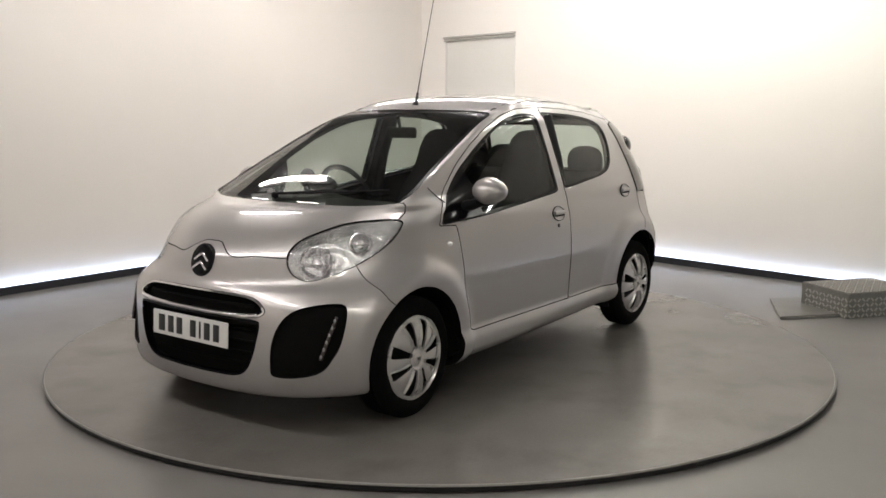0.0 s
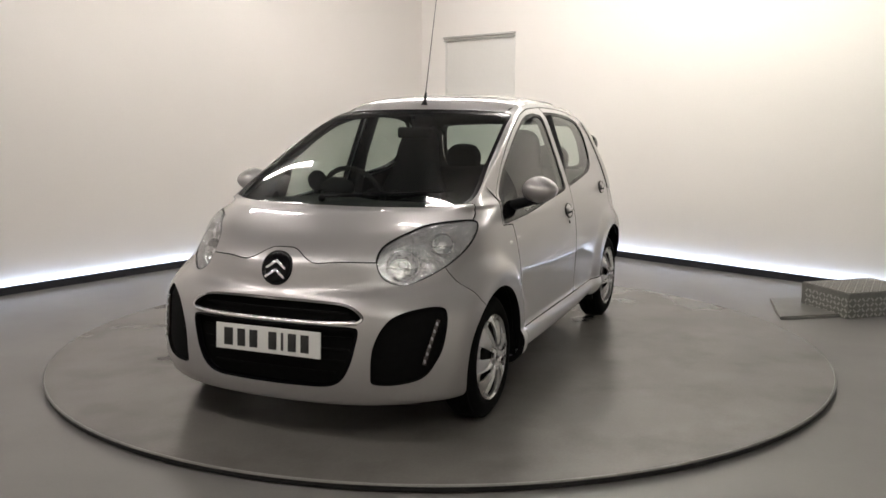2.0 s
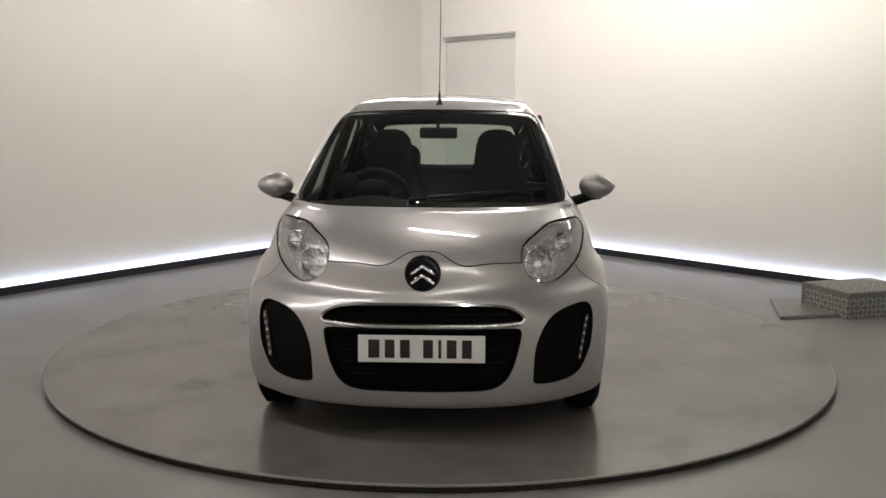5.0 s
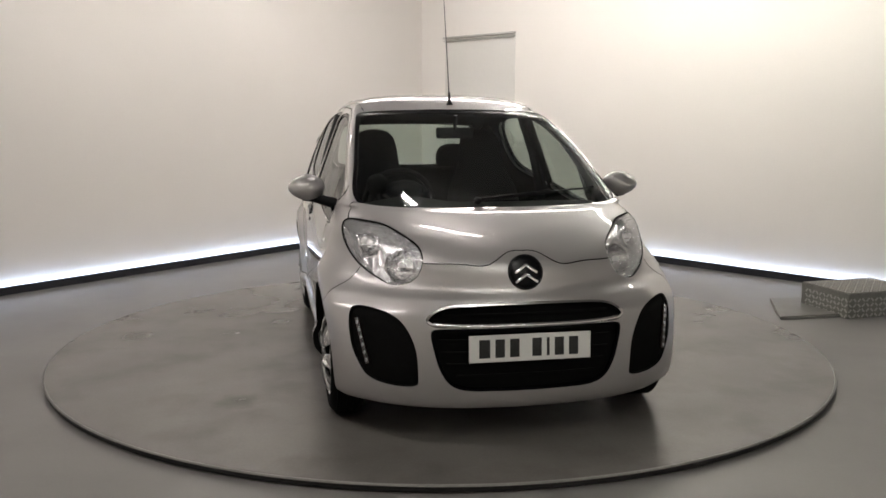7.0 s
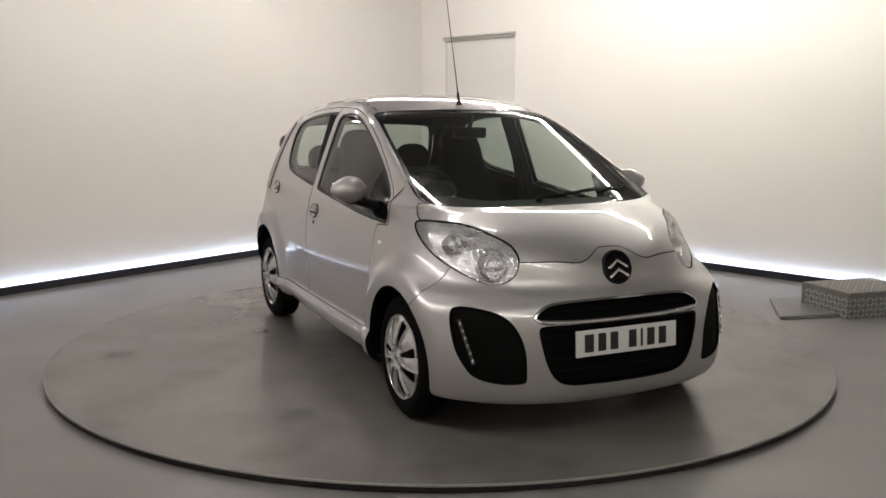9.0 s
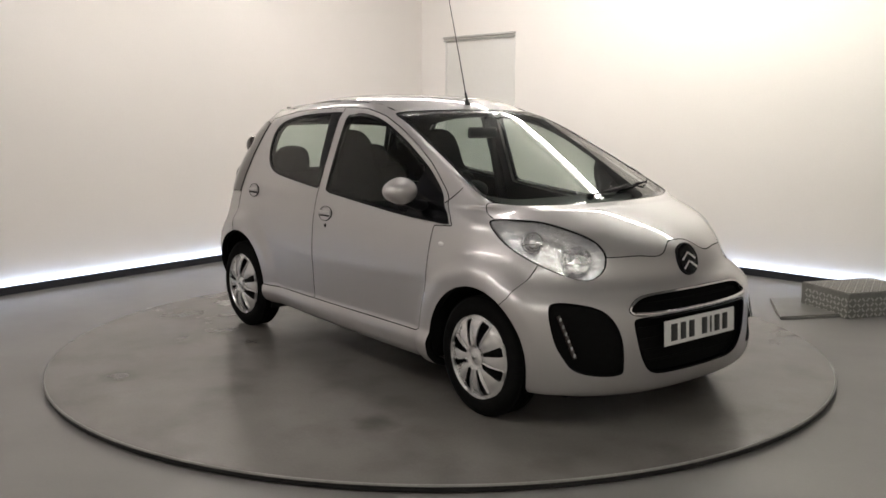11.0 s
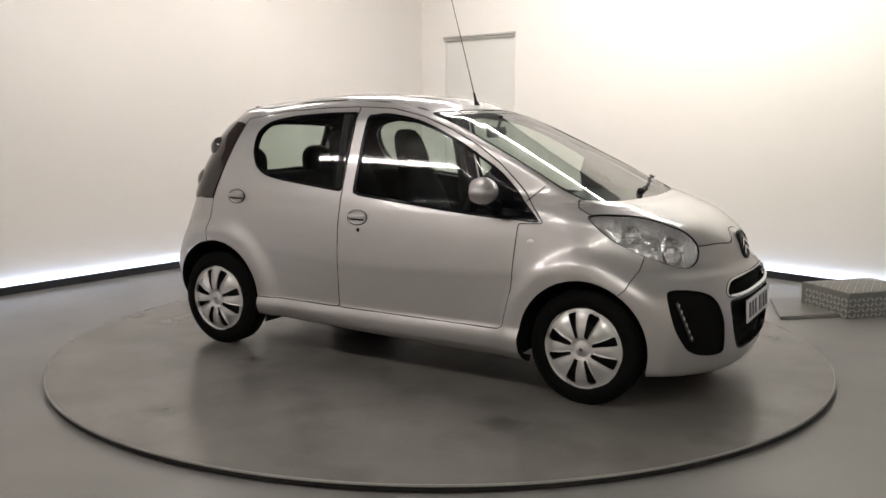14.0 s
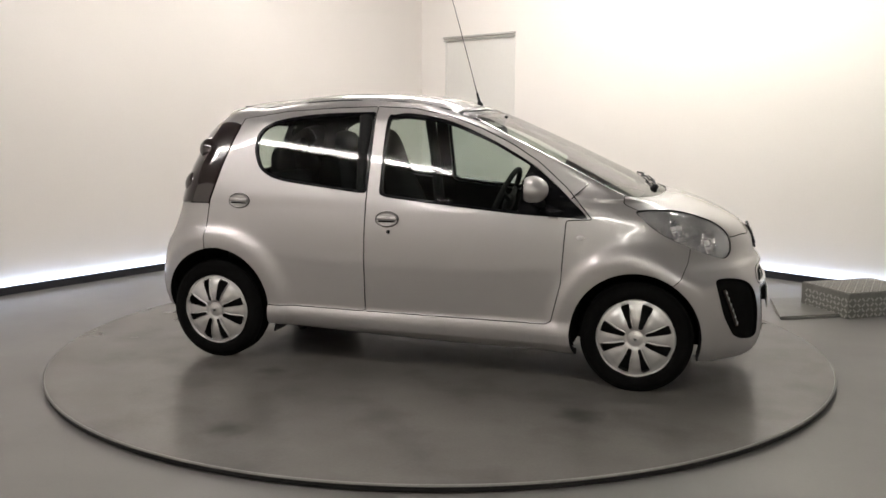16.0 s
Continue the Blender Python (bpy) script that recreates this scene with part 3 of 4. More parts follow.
car = new("car")
tagged(car, "small silver five-door hatchback parked on the turntable", "car")
body = hang("body_shell", both_halves(*S.panel(["body"], skirt=.03)), PAINT, car, "silver metallic painted body shell")
hang("bonnet", both_halves(*S.panel(["hood"], .0035)), PAINT, car, "silver bonnet")
bumper = hang("front_bumper", both_halves(*S.panel(["front_bumper"], .0016, .035)), PAINT, car, "silver front bumper")
hang("rear_bumper", both_halves(*S.panel(["rear_bumper"])), PAINT, car)
hang("lining", both_halves(*S.panel(["body", "hood", "front_bumper", "rear_bumper", "front_door", "rear_door", "lower_grille", "upper_grille", "fog", "upper_rim", "lower_rim"], 0, 0, -.042)), LINER, car, "black inner lining")
screen = hang("windscreen", both_halves(*S.panel(["screen"], 0, 0, -.004)), GLASS, car, "tinted windscreen")
hang("screen_seal", both_halves(*S.panel(["screen_rim"], .001, .02, -.003)), GLOSSB, screen, "black border")
back = hang("rear_screen", both_halves(*S.panel(["back_glass"], 0, 0, -.004)), GLASS, car)
hang("screen_seal", both_halves(*S.panel(["back_rim"], .001, .02, -.003)), GLOSSB, back)
hang("grille_mesh", both_halves(*S.panel(["upper_grille", "lower_grille"], 0, 0, -.036)), LINER, bumper, "black plastic grille")
hang("chrome_trim", both_halves(*S.panel(["upper_rim"], .001, .02, .004)), CHROME, bumper, "chrome strip round the upper grille")
hang("grille_surround", both_halves(*S.panel(["lower_rim"], .001, .02, .001)), GLOSSB, bumper, "gloss black surround")
for flip in (False, True):
    f = (lambda q: mirrored(*q)) if flip else (lambda q: q)
    for end in ("front", "rear"):
        d = hang(end + "_door", f(S.panel([end + "_door"], .0030)), PAINT, car, "silver passenger door")
        hang("window_seal", f(S.panel([end + "_seal"], .001, .02, -.002)), GLOSSB, d, "black window surround")
        hang("door_glass", f(S.panel([end + "_window"], 0, 0, -.006)), GLASS, d, "dark tinted side glass")
    hang("fog_recess", f(S.panel(["fog"], .001, .0, -.016)), LINER, bumper, "black corner recess")
    lamp = hang("headlight", f(S.panel(["headlight"], .006, .004, -.001)), CLEAR, car, "clear headlight with chrome bowls")
    hang("reflector", f(S.panel(["headlight"], .004, -.056, -.062)), BEZEL, lamp, "satin silver lamp lining")
    hang("lamp_seal", f(S.panel(["headlight"], -.001, .02, -.070)), LINER, lamp)
    headlight_inside(lamp, -1 if flip else 1)
    tail = hang("tail_light", f(S.panel(["rear_lamp"], .003, .02, .006)), SMOKE, car, "smoked red tail light with two round lobes")
    for x, y, z, r in ((-1.332, .635, .965, .084), (-1.268, .605, 1.165, .066)):
        lobe = bmesh.new()
        bmesh.ops.create_uvsphere(lobe, u_segments=32, v_segments=18, radius=1, matrix=Matrix.Translation((x, -y if flip else y, z)) @ Matrix.Diagonal((r, r * .95, r * 1.08, 1)))
        part("lamp_lobe", lobe, SMOKE, tail, "round bulging lamp lens")


# ---- wheels ----
TYRE_R, RIM_R, HUB_R = .276, .192, .189


def hubcap_mesh():
    """A domed disc with eight rounded slots, axis along z."""
    nr, na = 26, 240
    V, F = [], []
    rr = np.linspace(.0, HUB_R, nr)
    for i, r in enumerate(rr):
        for a in np.linspace(0, 2 * math.pi, na, endpoint=False):
            V.append((r * math.cos(a), r * math.sin(a), 0))
    V = np.array(V)
    for i in range(nr - 1):
        for j in range(na):
            k = (j + 1) % na
            a, b, c, d = i * na + j, i * na + k, (i + 1) * na + k, (i + 1) * na + j
            F += [(a, c, b), (a, d, c)]
    h = Shell(V, np.array(F)[:, ::-1], "cap")
    for q in range(8):
        wide = 1.0 if q % 2 else .80
        slot = spline([(.056, 0), (.060, .012), (.105, .0195), (.150, .0268), (.168, .0265), (.175, .015), (.175, -.015), (.168, -.0265), (.150, -.0268), (.105, -.0195), (.060, -.012)], 5) * [1, wide]
        slot[:, 1] += (.006 if q % 2 else -.006) * (slot[:, 0] - .08) / .08
        a = (q + .5) * math.pi / 4 + (.02 if q % 2 else -.02)
        turn = np.array([[math.cos(a), math.sin(a)], [-math.sin(a), math.cos(a)]])
        h.cut("void", slot @ turn, "xy", never, ("cap",))
    r = np.hypot(h.V[:, 0], h.V[:, 1])
    an = np.arctan2(h.V[:, 1], h.V[:, 0])
    spoke = np.abs(np.cos(4 * an))
    h.V[:, 2] = .030 * (1 - (r / HUB_R) ** 2) + .016 * spoke * np.clip((r - .04) / .06, 0, 1) * np.clip((HUB_R - r) / .04, 0, 1)
    h.V[:, 2] += .006 * np.exp(-((r - .185) / .007) ** 2) - .008 * np.exp(-((r - .040) / .008) ** 2)
    return h.panel(["cap"], .0008, .012)


CAP = hubcap_mesh()


def wheel(x, y, z):
    """A wheel whose outer face looks towards its own side of the car."""
    s = 1 if y > 0 else -1
    m = Matrix.Translation((x, y, z)) @ Euler((-s * math.pi / 2, 0, 0)).to_matrix().to_4x4()
    root = new("wheel")
    root.parent = car
    root["label"] = "steel wheel with a silver eight-slot cover"
    root.matrix_local = m
    # heights run outwards from the wheel's outer face
    prof = [(RIM_R - .012, -.030), (RIM_R, -.012), (RIM_R + .012, -.004), (.222, .000), (.245, -.003), (.262, -.014), (.272, -.026)]
    for g in (-.045, -.075, -.105):
        prof += [(.2785, g + .018), (TYRE_R, g + .005), (.2725, g + .003), (.2725, g - .003), (TYRE_R, g - .005)]
    prof += [(.2785, -.128), (.266, -.145), (.22, -.156), (RIM_R, -.150), (RIM_R - .02, -.14)]
    part("tyre", lathe(bmesh.new(), prof, 96), RUBBER, root, "black rubber tyre")
    part("rim", lathe(bmesh.new(), [(RIM_R - .002, -.014), (RIM_R - .010, -.020), (RIM_R - .014, -.06), (.10, -.065), (.05, -.05), (.001, -.05)], 64), BLACK, root, "black steel rim")
    cap = hang("wheel_cover", CAP, HUBCAP, root, "silver plastic wheel cover")
    cap.location = (0, 0, -.020)
    badge = part("centre_cap", lathe(bmesh.new(), [(.0005, .006), (.022, .005), (.027, .002), (.028, -.006)], 32), HUBCAP, cap)
    badge.location = (0, 0, .028)
    return root


for x, z in ((1.17, TYRE_R), (-1.165, TYRE_R)):
    for y in (.790, -.790) if x > 0 else (.786, -.786):
        wheel(x, y, z)


def wheel_housing(x, z):
    """Black inner arch above each wheel."""
    for s in (-1, 1):
        bm = bmesh.new()
        prev = None
        for a in np.linspace(-.25, math.pi + .25, 40):
            p = (x + .325 * math.cos(a), z + .325 * math.sin(a))
            lip = min(.79, skin(x=p[0], z=max(p[1], .25))[0].y - .012)
            cur = [bm.verts.new((p[0], s * lip, p[1])), bm.verts.new((p[0], s * .50, p[1])), bm.verts.new((x, s * .50, z))]
            if prev:
                bm.faces.new((prev[0], cur[0], cur[1], prev[1]))
                bm.faces.new((prev[1], cur[1], cur[2]))
            prev = cur
        part("wheel_housing", bm, LINER, car, "black wheel arch lining")


wheel_housing(1.165, .288)
wheel_housing(-1.145, .314)


# ---- car details ----
def plain(name, verts_faces_bm, mat, parent, m, label="", smooth=True):
    ob = part(name, verts_faces_bm, mat, parent, label, smooth)
    ob.matrix_local = m
    return ob


def ball(bm, radii, at=(0, 0, 0), segs=28, rings=16, power=1.0):
    """A rounded lump with half sizes radii."""
    r = bmesh.ops.create_uvsphere(bm, u_segments=segs, v_segments=rings, radius=1)
    for v in r["verts"]:
        c = [math.copysign(abs(q) ** power, q) for q in v.co]
        v.co = Vector((c[0] * radii[0] + at[0], c[1] * radii[1] + at[1], c[2] * radii[2] + at[2]))
    return r["verts"]


def mirror_of_door(s):
    housing = bmesh.new()
    for v in ball(housing, (.078, .093, .067), segs=36, rings=24):
        # blunt at the back, where the glass sits, and slimmer towards the tip
        v.co.x = max(v.co.x, -.040)
        v.co.z *= 1 - .22 * max(v.co.y * s, 0) / .1
    root = part("door_mirror", housing, PAINT, car, "silver door mirror on a black foot")
    root.matrix_local = Matrix.Translation((.655, s * .842, 1.003)) @ pose(0, 0, 0, 0, 0, -8 * s)
    glass = bmesh.new()
    ball(glass, (.004, .078, .055), (-.042, 0, 0))
    part("mirror_glass", glass, CHROME, root, "mirror glass")
    foot = bmesh.new()
    tube(foot, [(.035, -.150 * s, -.085), (.025, -.10 * s, -.072), (.01, -.03 * s, -.050), (.0, .02 * s, -.045)], .028, 12, .8)
    part("mirror_foot", foot, BLACK, root, "black plastic foot")


def door_handle(x, z, s, lock):
    p, n = skin(x=x, z=z)
    p = p + n * .003
    ring = bmesh.new()
    prof = [(.0385, -.004), (.041, .001), (.044, .002), (.046, -.001)]
    lathe(ring, prof, 40, Matrix.Diagonal((1.32, .86, 1, 1)))
    root = plain("door_handle", ring, PAINT, car, on_skin(p, n, s), "round silver pull handle")
    seam = bmesh.new()
    lathe(seam, [(.0460, .0005), (.0466, .0026), (.0484, .0026), (.049, -.002)], 40, Matrix.Diagonal((1.32, .86, 1, 1)))
    part("seam", seam, LINER, root)
    dish = bmesh.new()
    lathe(dish, [(.0385, .0), (.030, -.001), (.015, .0005), (.0005, .001)], 40, Matrix.Diagonal((1.32, .86, 1, 1)))
    part("dish", dish, PAINT, root).location = (0, 0, .0015)
    grip = bmesh.new()
    box(grip, (.108, .021, .014), (0, .004, .010), bevel=.006, seg=3)
    part("grip", grip, PAINT, root)
    slot = bmesh.new()
    box(slot, (.092, .008, .003), (0, -.0125, .0048), bevel=.001)
    part("shadow_gap", slot, LINER, root)
    if lock:
        q, n = skin(x=x + .01, z=z - .065)
        plain("door_lock", lathe(bmesh.new(), [(.0005, .003), (.009, .003), (.011, 0)], 20), BLACK, car, on_skin(q, n, s), "black key lock")


def side_repeater(s):
    p, n = skin(x=.885, z=.765)
    bm = bmesh.new()
    ball(bm, (.021, .011, .006))
    root = plain("side_repeater", bm, WHITE_L, car, on_skin(p, n, s), "small clear indicator on the wing")
    core = bmesh.new()
    ball(core, (.012, .006, .004), (0, 0, .005))
    part("lamp_core", core, WHITE_L, root)


for s in (1, -1):
    mirror_of_door(s)
    door_handle(-.135, .822, s, True)
    door_handle(-1.012, .895, s, False)
    side_repeater(s)


def nose_badge():
    p, n = skin(y=0, z=.722)
    m = on_skin(p - n * .002, Vector((n.x, 0, n.z)))
    root = plain("badge", lathe(bmesh.new(), [(.0005, .006), (.05, .005), (.066, .003), (.073, -.001), (.074, -.012)], 48), GLOSSB, car, m, "round dark badge with two chrome chevrons")
    plain("badge_ring", lathe(bmesh.new(), [(.068, .002), (.071, .005), (.075, .002), (.0765, -.008)], 48), BLACK, root, Matrix())
    for dy in (-.034, .006):
        bm = bmesh.new()
        for sx in (-1, 1):
            box(bm, (.060, .0125, .006), (sx * .0235, dy + .006, .008), Matrix.Rotation(-sx * radians(36), 4, "Z"), .003)
        part("chevron", bm, CHROME, root, "chrome chevron")


nose_badge()


def number_plate():
    bm = box(bmesh.new(), (.006, .52, .112), bevel=.002)
    root = part("number_plate", bm, PLATE_M, car, "white front number plate with dark bars", smooth=False)
    root.matrix_local = Matrix.Translation((1.803, 0, .4225)) @ pose(0, 0, 0, 0, -3, 0)
    y = .205
    for w in (.040, .040, .012, .040, 0, .040, .040, .046):
        if not w:
            y -= .033
            continue
        part("dark_bar", box(bmesh.new(), (.002, w, .076), (.0036, y - w / 2, 0), bevel=.001), PLATE_B, root)
        y -= w + .022
    part("plate_mount", box(bmesh.new(), (.03, .30, .07), (-.0185, 0, 0)), BLACK, root)


number_plate()


def front_details():
    # horizontal bar of the upper grille, bars of the lower one
    for z, half, depth in ((.555, .355, .020), (.45, .37, .032), (.40, .36, .032), (.35, .34, .032), (.30, .30, .032)):
        pts = []
        for y in np.linspace(-half, half, 17):
            p, n = skin(y=abs(y), z=z)
            pts.append((p.x - depth, y, z))
        part("grille_bar", tube(bmesh.new(), pts, .0055, 6), LINER, bumper)
    pts = []
    for y in np.linspace(-.398, .398, 25):
        p, n = skin(y=abs(y), z=.515)
        pts.append((p.x - .004, y, .512 + .010 * abs(y / .4) ** 6))
    part("chrome_bar", tube(bmesh.new(), pts, .0105, 10), CHROME, bumper, "satin chrome bar under the upper grille")
    for s in (1, -1):
        # slanted row of daytime lamps in each corner recess
        a, b = skin(y=.692, z=.525)[0], skin(y=.655, z=.345)[0]
        holder = bmesh.new()
        tube(holder, [(a.x - .004, s * a.y, a.z), ((a.x + b.x) / 2 - .003, s * (a.y + b.y) / 2, (a.z + b.z) / 2), (b.x - .004, s * b.y, b.z)], .011, 10)
        drl = part("daytime_lamp", holder, SMOKE, bumper, "slim slanted daytime lamp")
        for k in range(6):
            t = (k + .5) / 6
            lens = bmesh.new()
            c = a + (b - a) * t
            ball(lens, (.005, .005, .009), (c.x + .005, s * (c.y + .003), c.z), 12, 8)
            part("lens", lens, LED_LENS, drl)
    # black lip under the bumper
    bm = bmesh.new()
    prev = None
    for a in np.linspace(-1, 1, 31):
        y = a * .60
        x = 1.28 + .405 * (1 - abs(y / .76) ** 2.3) ** (1 / 2.3)
        cur = [bm.verts.new(q) for q in ((x, y, .185), (x + .006, y, .150), (x - .02, y, .138), (x - .12, y, .160))]
        if prev:
            for k in range(3):
                bm.faces.new((prev[k], cur[k], cur[k + 1], prev[k + 1]))
        prev = cur
    part("lower_lip", bm, BLACK, bumper, "black lip under the bumper")


front_details()


def antenna():
    p, n = skin(x=.17, y=0.0)
    root = plain("antenna", lathe(bmesh.new(), [(.019, -.004), (.018, .006), (.013, .016), (.0085, .030), (.0065, .075), (.0005, .077)], 20), BLACK, car, Matrix.Translation((.17, 0, p.z)) @ pose(0, 0, 0, 0, -15.5, 0), "thin black roof aerial raked to the rear")
    part("rod", tube(bmesh.new(), [(0, 0, .06), (0, 0, .3), (-.004, 0, .78)], .0030, 8, .55), BLACK, root)


antenna()


def roof_moulding(s):
    """A black strip in the channel along the roof's side."""
    bm = bmesh.new()
    pts = []
    for x in np.linspace(.20, -1.16, 30):
        y = .500 - .012 * ((x + .45) / .65) ** 2
        p, n = skin(x=x, y=y)
        pts.append((x, s * y, p.z - .0025))
    part("roof_moulding", tube(bm, pts, .0042, 8), BLACK, car, "black strip along the roof edge")


def wing_seam(s):
    """The joint between the windscreen post and the wing."""
    pts = []
    for t in np.linspace(0, 1, 6):
        x, z = .825 + .080 * t, .950 + .075 * t
        p, n = skin(x=x, z=z)
        pts.append((x - n.x * .002, s * (p.y - .0008), z))
    part("wing_seam", tube(bmesh.new(), pts, .0026, 6), LINER, car, "dark joint at the foot of the post")


for s in (1, -1):
    roof_moulding(s)
    wing_seam(s)


def wiper(y0, y1, up):
    """An arm from its pivot on the cowl and a blade that lies along the foot of the screen."""
    def on(y, z, lift):
        p, n = skin(y=abs(y), z=z)
        return (p.x + n.x * lift, y, z + n.z * lift)
    root = part("wiper", tube(bmesh.new(), [on(y0, .968, .012), on(y0 + (y1 - y0) * .3, .972 + up * .2, .018), on(y0 + (y1 - y0) * .6, .976 + up * .5, .018)], .006, 8, .6), BLACK, car, "black wiper arm")
    pts = [on(y0 + (y1 - y0) * t, 0.970 + up * t, .008) for t in np.linspace(.15, 1.0, 9)]
    part("blade", tube(bmesh.new(), pts, .0055, 6), BLACK, root)
    piv = bmesh.new()
    ball(piv, (.020, .020, .018), on(y0, .965, .008), 14, 10)
    part("pivot", piv, BLACK, root)


wiper(-.08, .54, .040)


# ---- cabin ----
def seat(y):
    root = new("seat")
    root.parent = car
    root["label"] = "dark grey cloth front seat"
    root.matrix_local = Matrix.Translation((-.10, y, .30))
    part("cushion", box(bmesh.new(), (.50, .50, .16), (.05, 0, .12), pose(0, 0, 0, 0, -7, 0), .06, 4), FABRIC, root)
    bm = bmesh.new()
    rows = [(.16, .225, .10), (.30, .245, .10), (.50, .240, .09), (.60, .222, .08), (.68, .182, .07), (.76, .150, .062), (.86, .140, .058), (.925, .122, .05), (.962, .085, .04), (.975, .04, .02)]
    prev = None
    for h, w, d in rows:
        x = -.20 - .30 * (h - .16)
        ring = [bm.verts.new((x + d * math.copysign(abs(math.cos(a)) ** .7, math.cos(a)), w * math.copysign(abs(math.sin(a)) ** .6, math.sin(a)), h)) for a in np.linspace(0, 2 * math.pi, 28, endpoint=False)]
        if prev:
            for i in range(28):
                bm.faces.new((prev[i], prev[(i + 1) % 28], ring[(i + 1) % 28], ring[i]))
        else:
            bm.faces.new(ring[::-1])
        prev = ring
    bm.faces.new(prev)
    part("backrest", bm, FABRIC, root)


seat(.345)
seat(-.345)


def rear_bench():
    root = new("rear_bench")
    root.parent = car
    root["label"] = "dark cloth rear bench with two headrests"
    root.matrix_local = Matrix.Translation((-.95, 0, .34))
    part("cushion", box(bmesh.new(), (.46, 1.16, .16), (.05, 0, .10), None, .05, 3), FABRIC, root)
    part("backrest", box(bmesh.new(), (.13, 1.16, .56), (-.24, 0, .38), pose(0, 0, 0, 0, -14, 0), .05, 3), FABRIC, root)
    for y in (-.33, .33):
        rest = bmesh.new()
        ball(rest, (.055, .130, .105), (-.33, y, .715), power=.8)
        part("headrest", rest, FABRIC, root)


rear_bench()


def dashboard():
    bm = bmesh.new()
    prev = None
    for y in np.linspace(-.64, .64, 33):
        hump = .035 * math.exp(-((y + .33) / .17) ** 2)
        edge = 1.13 - .30 * abs(y / .66) ** 2.4
        prof = [(edge, .925), (.86, .925 + hump * .3), (.66, .915 + hump), (.56, .895 + hump), (.52, .86), (.53, .74), (.58, .62), (.66, .50)]
        cur = [bm.verts.new((x, y, z)) for x, z in prof]
        if prev:
            for k in range(len(prof) - 1):
                bm.faces.new((prev[k], cur[k], cur[k + 1], prev[k + 1]))
        prev = cur
    root = part("dashboard", bm, DASH, car, "dark grey moulded dashboard")
    pod = bmesh.new()
    ball(pod, (.035, .058, .058), (.58, -.47, 1.005))
    part("rev_counter", pod, DASH, root, "round rev counter pod")
    part("pod_stalk", tube(bmesh.new(), [(.60, -.46, .90), (.585, -.468, .965)], .018, 8), DASH, root)
    cluster = bmesh.new()
    ball(cluster, (.05, .10, .055), (.60, -.33, .975))
    part("instrument_hood", cluster, DASH, root)
    wheel_bm = bmesh.new()
    n = 40
    ring = [Vector((0, .182 * math.cos(a), .182 * math.sin(a))) for a in np.linspace(0, 2 * math.pi, n, endpoint=False)]
    rows = []
    for i, p in enumerate(ring):
        out = p.normalized()
        rows.append([wheel_bm.verts.new(p + .015 * (math.cos(b) * out + math.sin(b) * Vector((1, 0, 0)))) for b in np.linspace(0, 2 * math.pi, 10, endpoint=False)])
    for i in range(n):
        a, b = rows[i], rows[(i + 1) % n]
        for k in range(10):
            wheel_bm.faces.new((a[k], b[k], b[(k + 1) % 10], a[(k + 1) % 10]))
    sw = part("steering_wheel", wheel_bm, DASH, car, "black three-spoke steering wheel")
    sw.matrix_local = Matrix.Translation((.40, -.335, .905)) @ pose(0, 0, 0, 0, 24, 0)
    hub = bmesh.new()
    ball(hub, (.03, .065, .06), (.03, 0, -.01))
    part("hub", hub, DASH, sw)
    for a in (20, 160, 270):
        d = Vector((0, math.cos(radians(a)), math.sin(radians(a))))
        part("spoke", tube(bmesh.new(), [d * .04 + Vector((.03, 0, 0)), d * .178], .014, 8), DASH, sw)


dashboard()


def cabin_mirror():
    root = part("cabin_mirror", box(bmesh.new(), (.03, .21, .062), (0, 0, 0), None, .014, 3), BLACK, car, "black interior mirror")
    root.matrix_local = Matrix.Translation((.30, 0, 1.268))
    part("stem", tube(bmesh.new(), [(.01, 0, .02), (.03, 0, .095)], .010, 8), BLACK, root)


cabin_mirror()


def underside():
    bm = bmesh.new()
    box(bm, (3.05, 1.02, .04), (.03, 0, .215), None, .01)
    box(bm, (1.62, 1.44, .04), (0, 0, .225), None, .01)
    part("underbody", bm, LINER, car, "black underbody", smooth=False)
    for s in (1, -1):
        part("mud_flap", box(bmesh.new(), (.012, .14, .09), (-.80, s * .70, .215), pose(0, 0, 0, 0, 12, 0), .003), BLACK, car)
        # inside posts between the doors and at the rear
        part("inner_pillar", tube(bmesh.new(), [(-.30, s * .72, .80), (-.31, s * .655, 1.12), (-.32, s * .575, 1.36)], .035, 10), DASH, car, "dark inner post")
    part("roof_lining", box(bmesh.new(), (1.25, .9, .012), (-.50, 0, 1.40), pose(0, 0, 0, 0, 1.0, 0), .004), LINER, car)


underside()


# ---- chequer plate step and ramp plate ----
def tread_bars(bm, m, w, h, pitch=.037):
    """Raised bars in alternating directions over a rectangle w by h."""
    for i in range(int(w / pitch)):
        for j in range(int(h / pitch)):
            turn = 45 if (i + j) % 2 else -45
            c = m @ Vector(((i + .5) * pitch, (j + .5) * pitch, .0015))
            r = m.to_3x3().to_4x4() @ Matrix.Rotation(radians(turn), 4, "Z")
            box(bm, (.029, .011, .004), c, r)


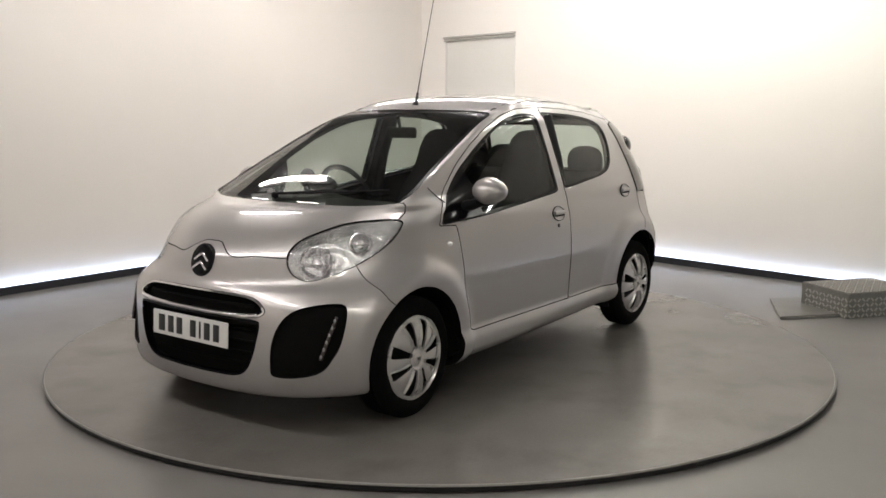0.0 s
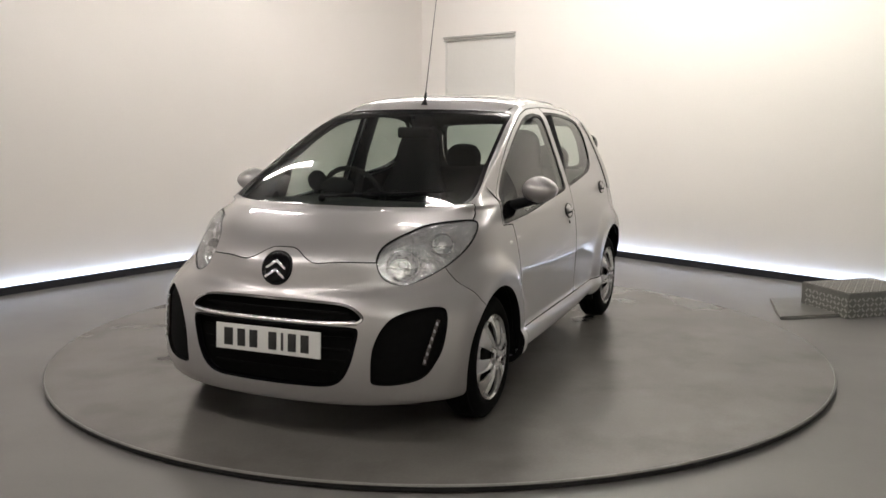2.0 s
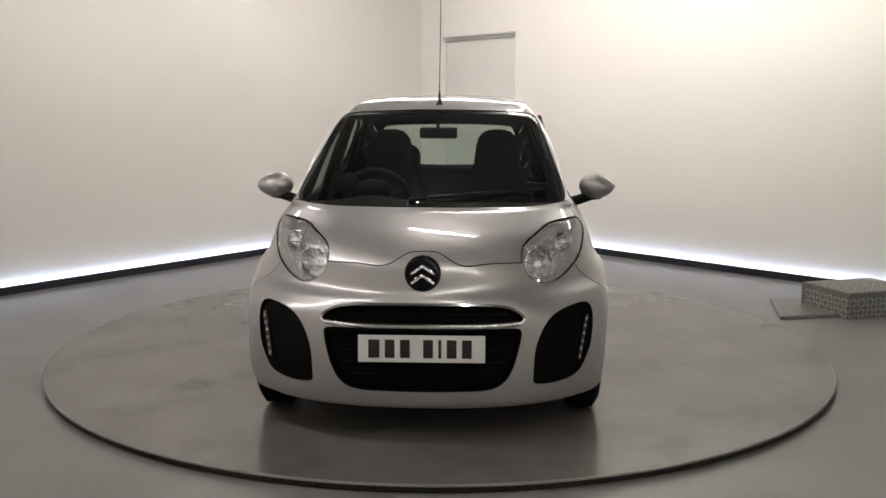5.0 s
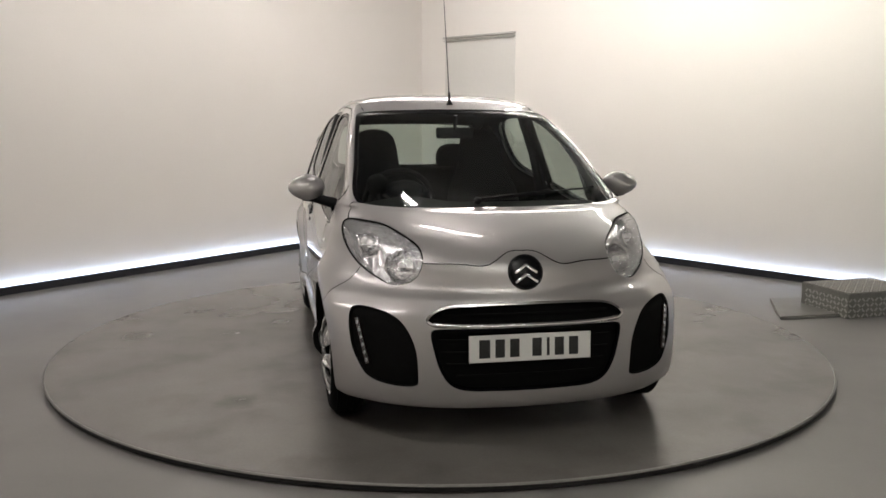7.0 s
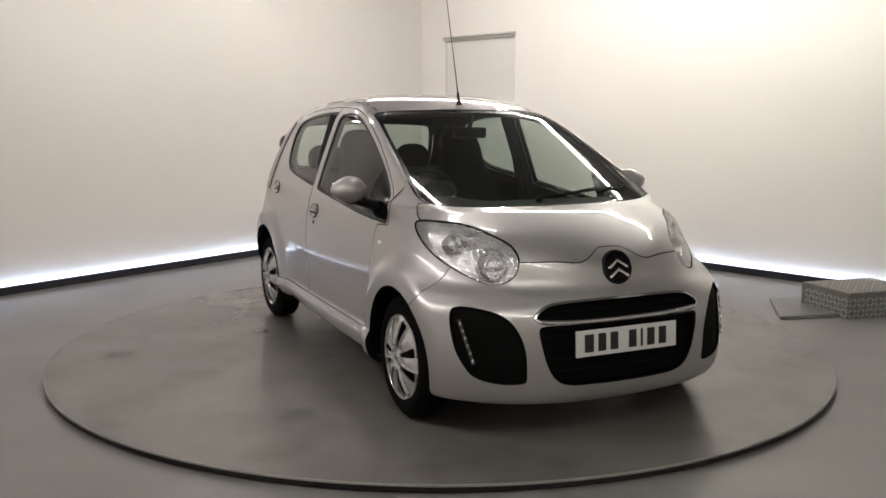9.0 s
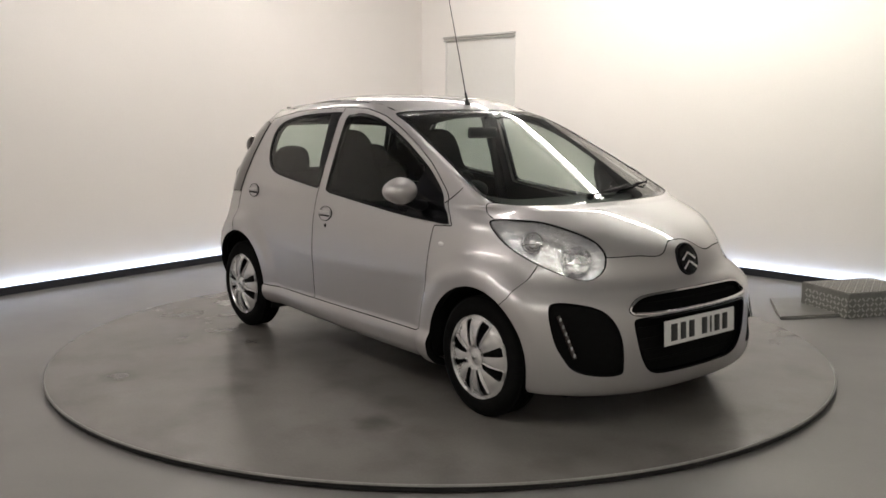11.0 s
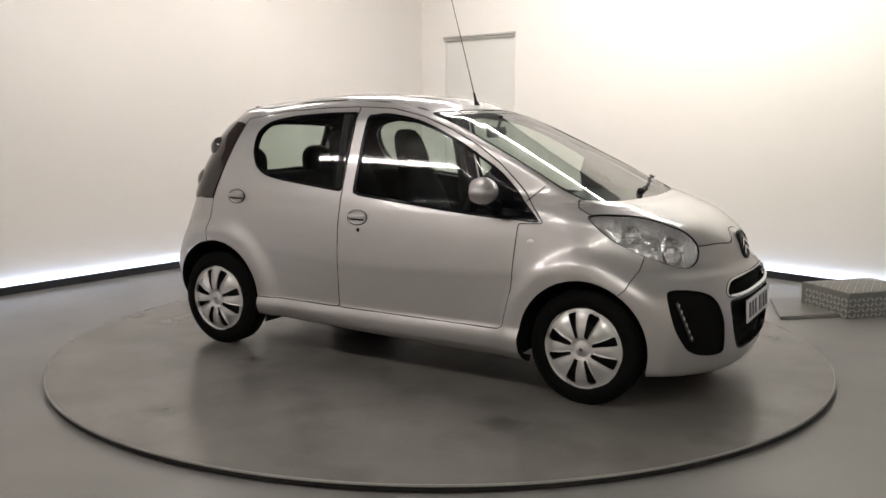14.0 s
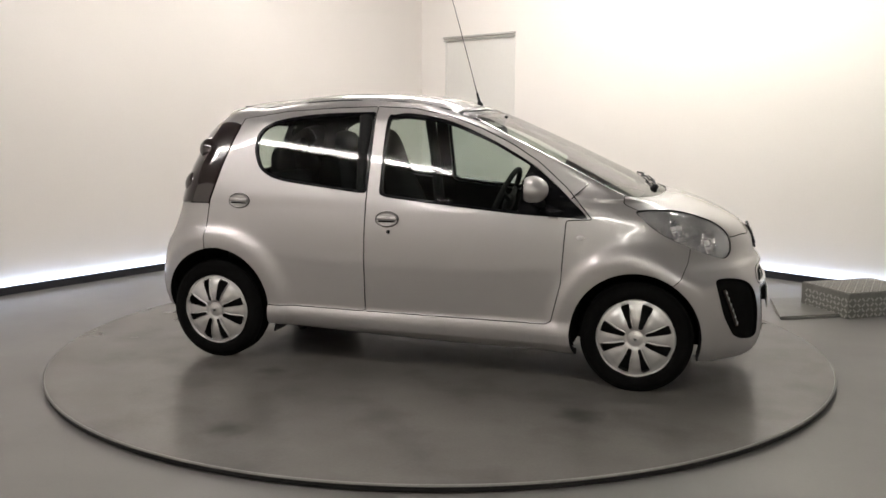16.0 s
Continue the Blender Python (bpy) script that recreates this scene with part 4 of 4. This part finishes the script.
def step_box():
    root = new("tread_plate_step")
    ang = STEP_TURN
    root.matrix_basis = pose(*STEP_AT, FLOOR, 0, 0, ang)
    tagged(root, "low aluminium chequer plate step standing on the floor", "step")
    L, W, H = STEP_SIZE
    part("top_plate", box(bmesh.new(), (L, W, .006), (L / 2, W / 2, H - .003), bevel=.002), TREAD, root)
    part("side_plate", box(bmesh.new(), (.006, W, H - .007), (.003, W / 2, (H - .007) / 2)), TREAD, root)
    part("front_plate", box(bmesh.new(), (L - .008, .006, H - .007), (L / 2 + .004, .003, (H - .007) / 2)), TREAD, root)
    part("back_plate", box(bmesh.new(), (L - .008, .006, H - .007), (L / 2 + .004, W - .003, (H - .007) / 2)), TREAD, root)
    bm = bmesh.new()
    tread_bars(bm, Matrix.Translation((0, 0, H)), L, W)
    part("tread_pattern", bm, TREAD_BAR, root, smooth=False)
    bm = bmesh.new()
    tread_bars(bm, Matrix(((0, 0, -1, 0), (1, 0, 0, 0), (0, 1, 0, 0), (0, 0, 0, 1))), W, H)
    tread_bars(bm, Matrix(((1, 0, 0, 0), (0, 0, -1, 0), (0, 1, 0, 0), (0, 0, 0, 1))), L, H)
    part("side_pattern", bm, TREAD_BAR, root, smooth=False)


STEP_AT, STEP_TURN, STEP_SIZE = (2.835, .700), 17.0, (.62, .48, .182)
step_box()


def ramp_plate():
    root = new("ramp_plate")
    root.matrix_basis = pose(2.36, .68, FLOOR)
    tagged(root, "thin bare metal ramp plate between step and turntable", "ramp plate")
    bm = bmesh.new()
    corners = ((0, 0), (.475, .105), (.40, .68), (.17, .66))
    top = [bm.verts.new((x, y, .022)) for x, y in corners]
    foot = [bm.verts.new((x, y, .001)) for x, y in corners]
    bm.faces.new(top)
    bm.faces.new(foot[::-1])
    for i in range(4):
        j = (i + 1) % 4
        bm.faces.new((foot[i], foot[j], top[j], top[i]))
    bmesh.ops.bevel(bm, geom=list(bm.edges), offset=.003, segments=2, affect="EDGES", profile=.5)
    part("plate", bm, TREAD, root, smooth=False)
    part("front_strip", box(bmesh.new(), (.47, .012, .014), (.235, .042, .008), pose(0, 0, 0, 0, 0, 12.5), .002), EDGE_M, root)


ramp_plate()



TABLE = turntable()


def motions():
    # car and table turn together, counter-clockwise seen from above, at a steady pace
    start, pace = 233.14, 6.88
    rows, table_rows = [], []
    for k in range(17):
        m = pose(0, 0, 0, 0, 0, start + pace * k)
        rows.append((float(k), m @ Matrix.Translation((.074, .005, .001))))
        table_rows.append((float(k), m))
    walk(car, rows)
    walk(TABLE, table_rows)


motions()
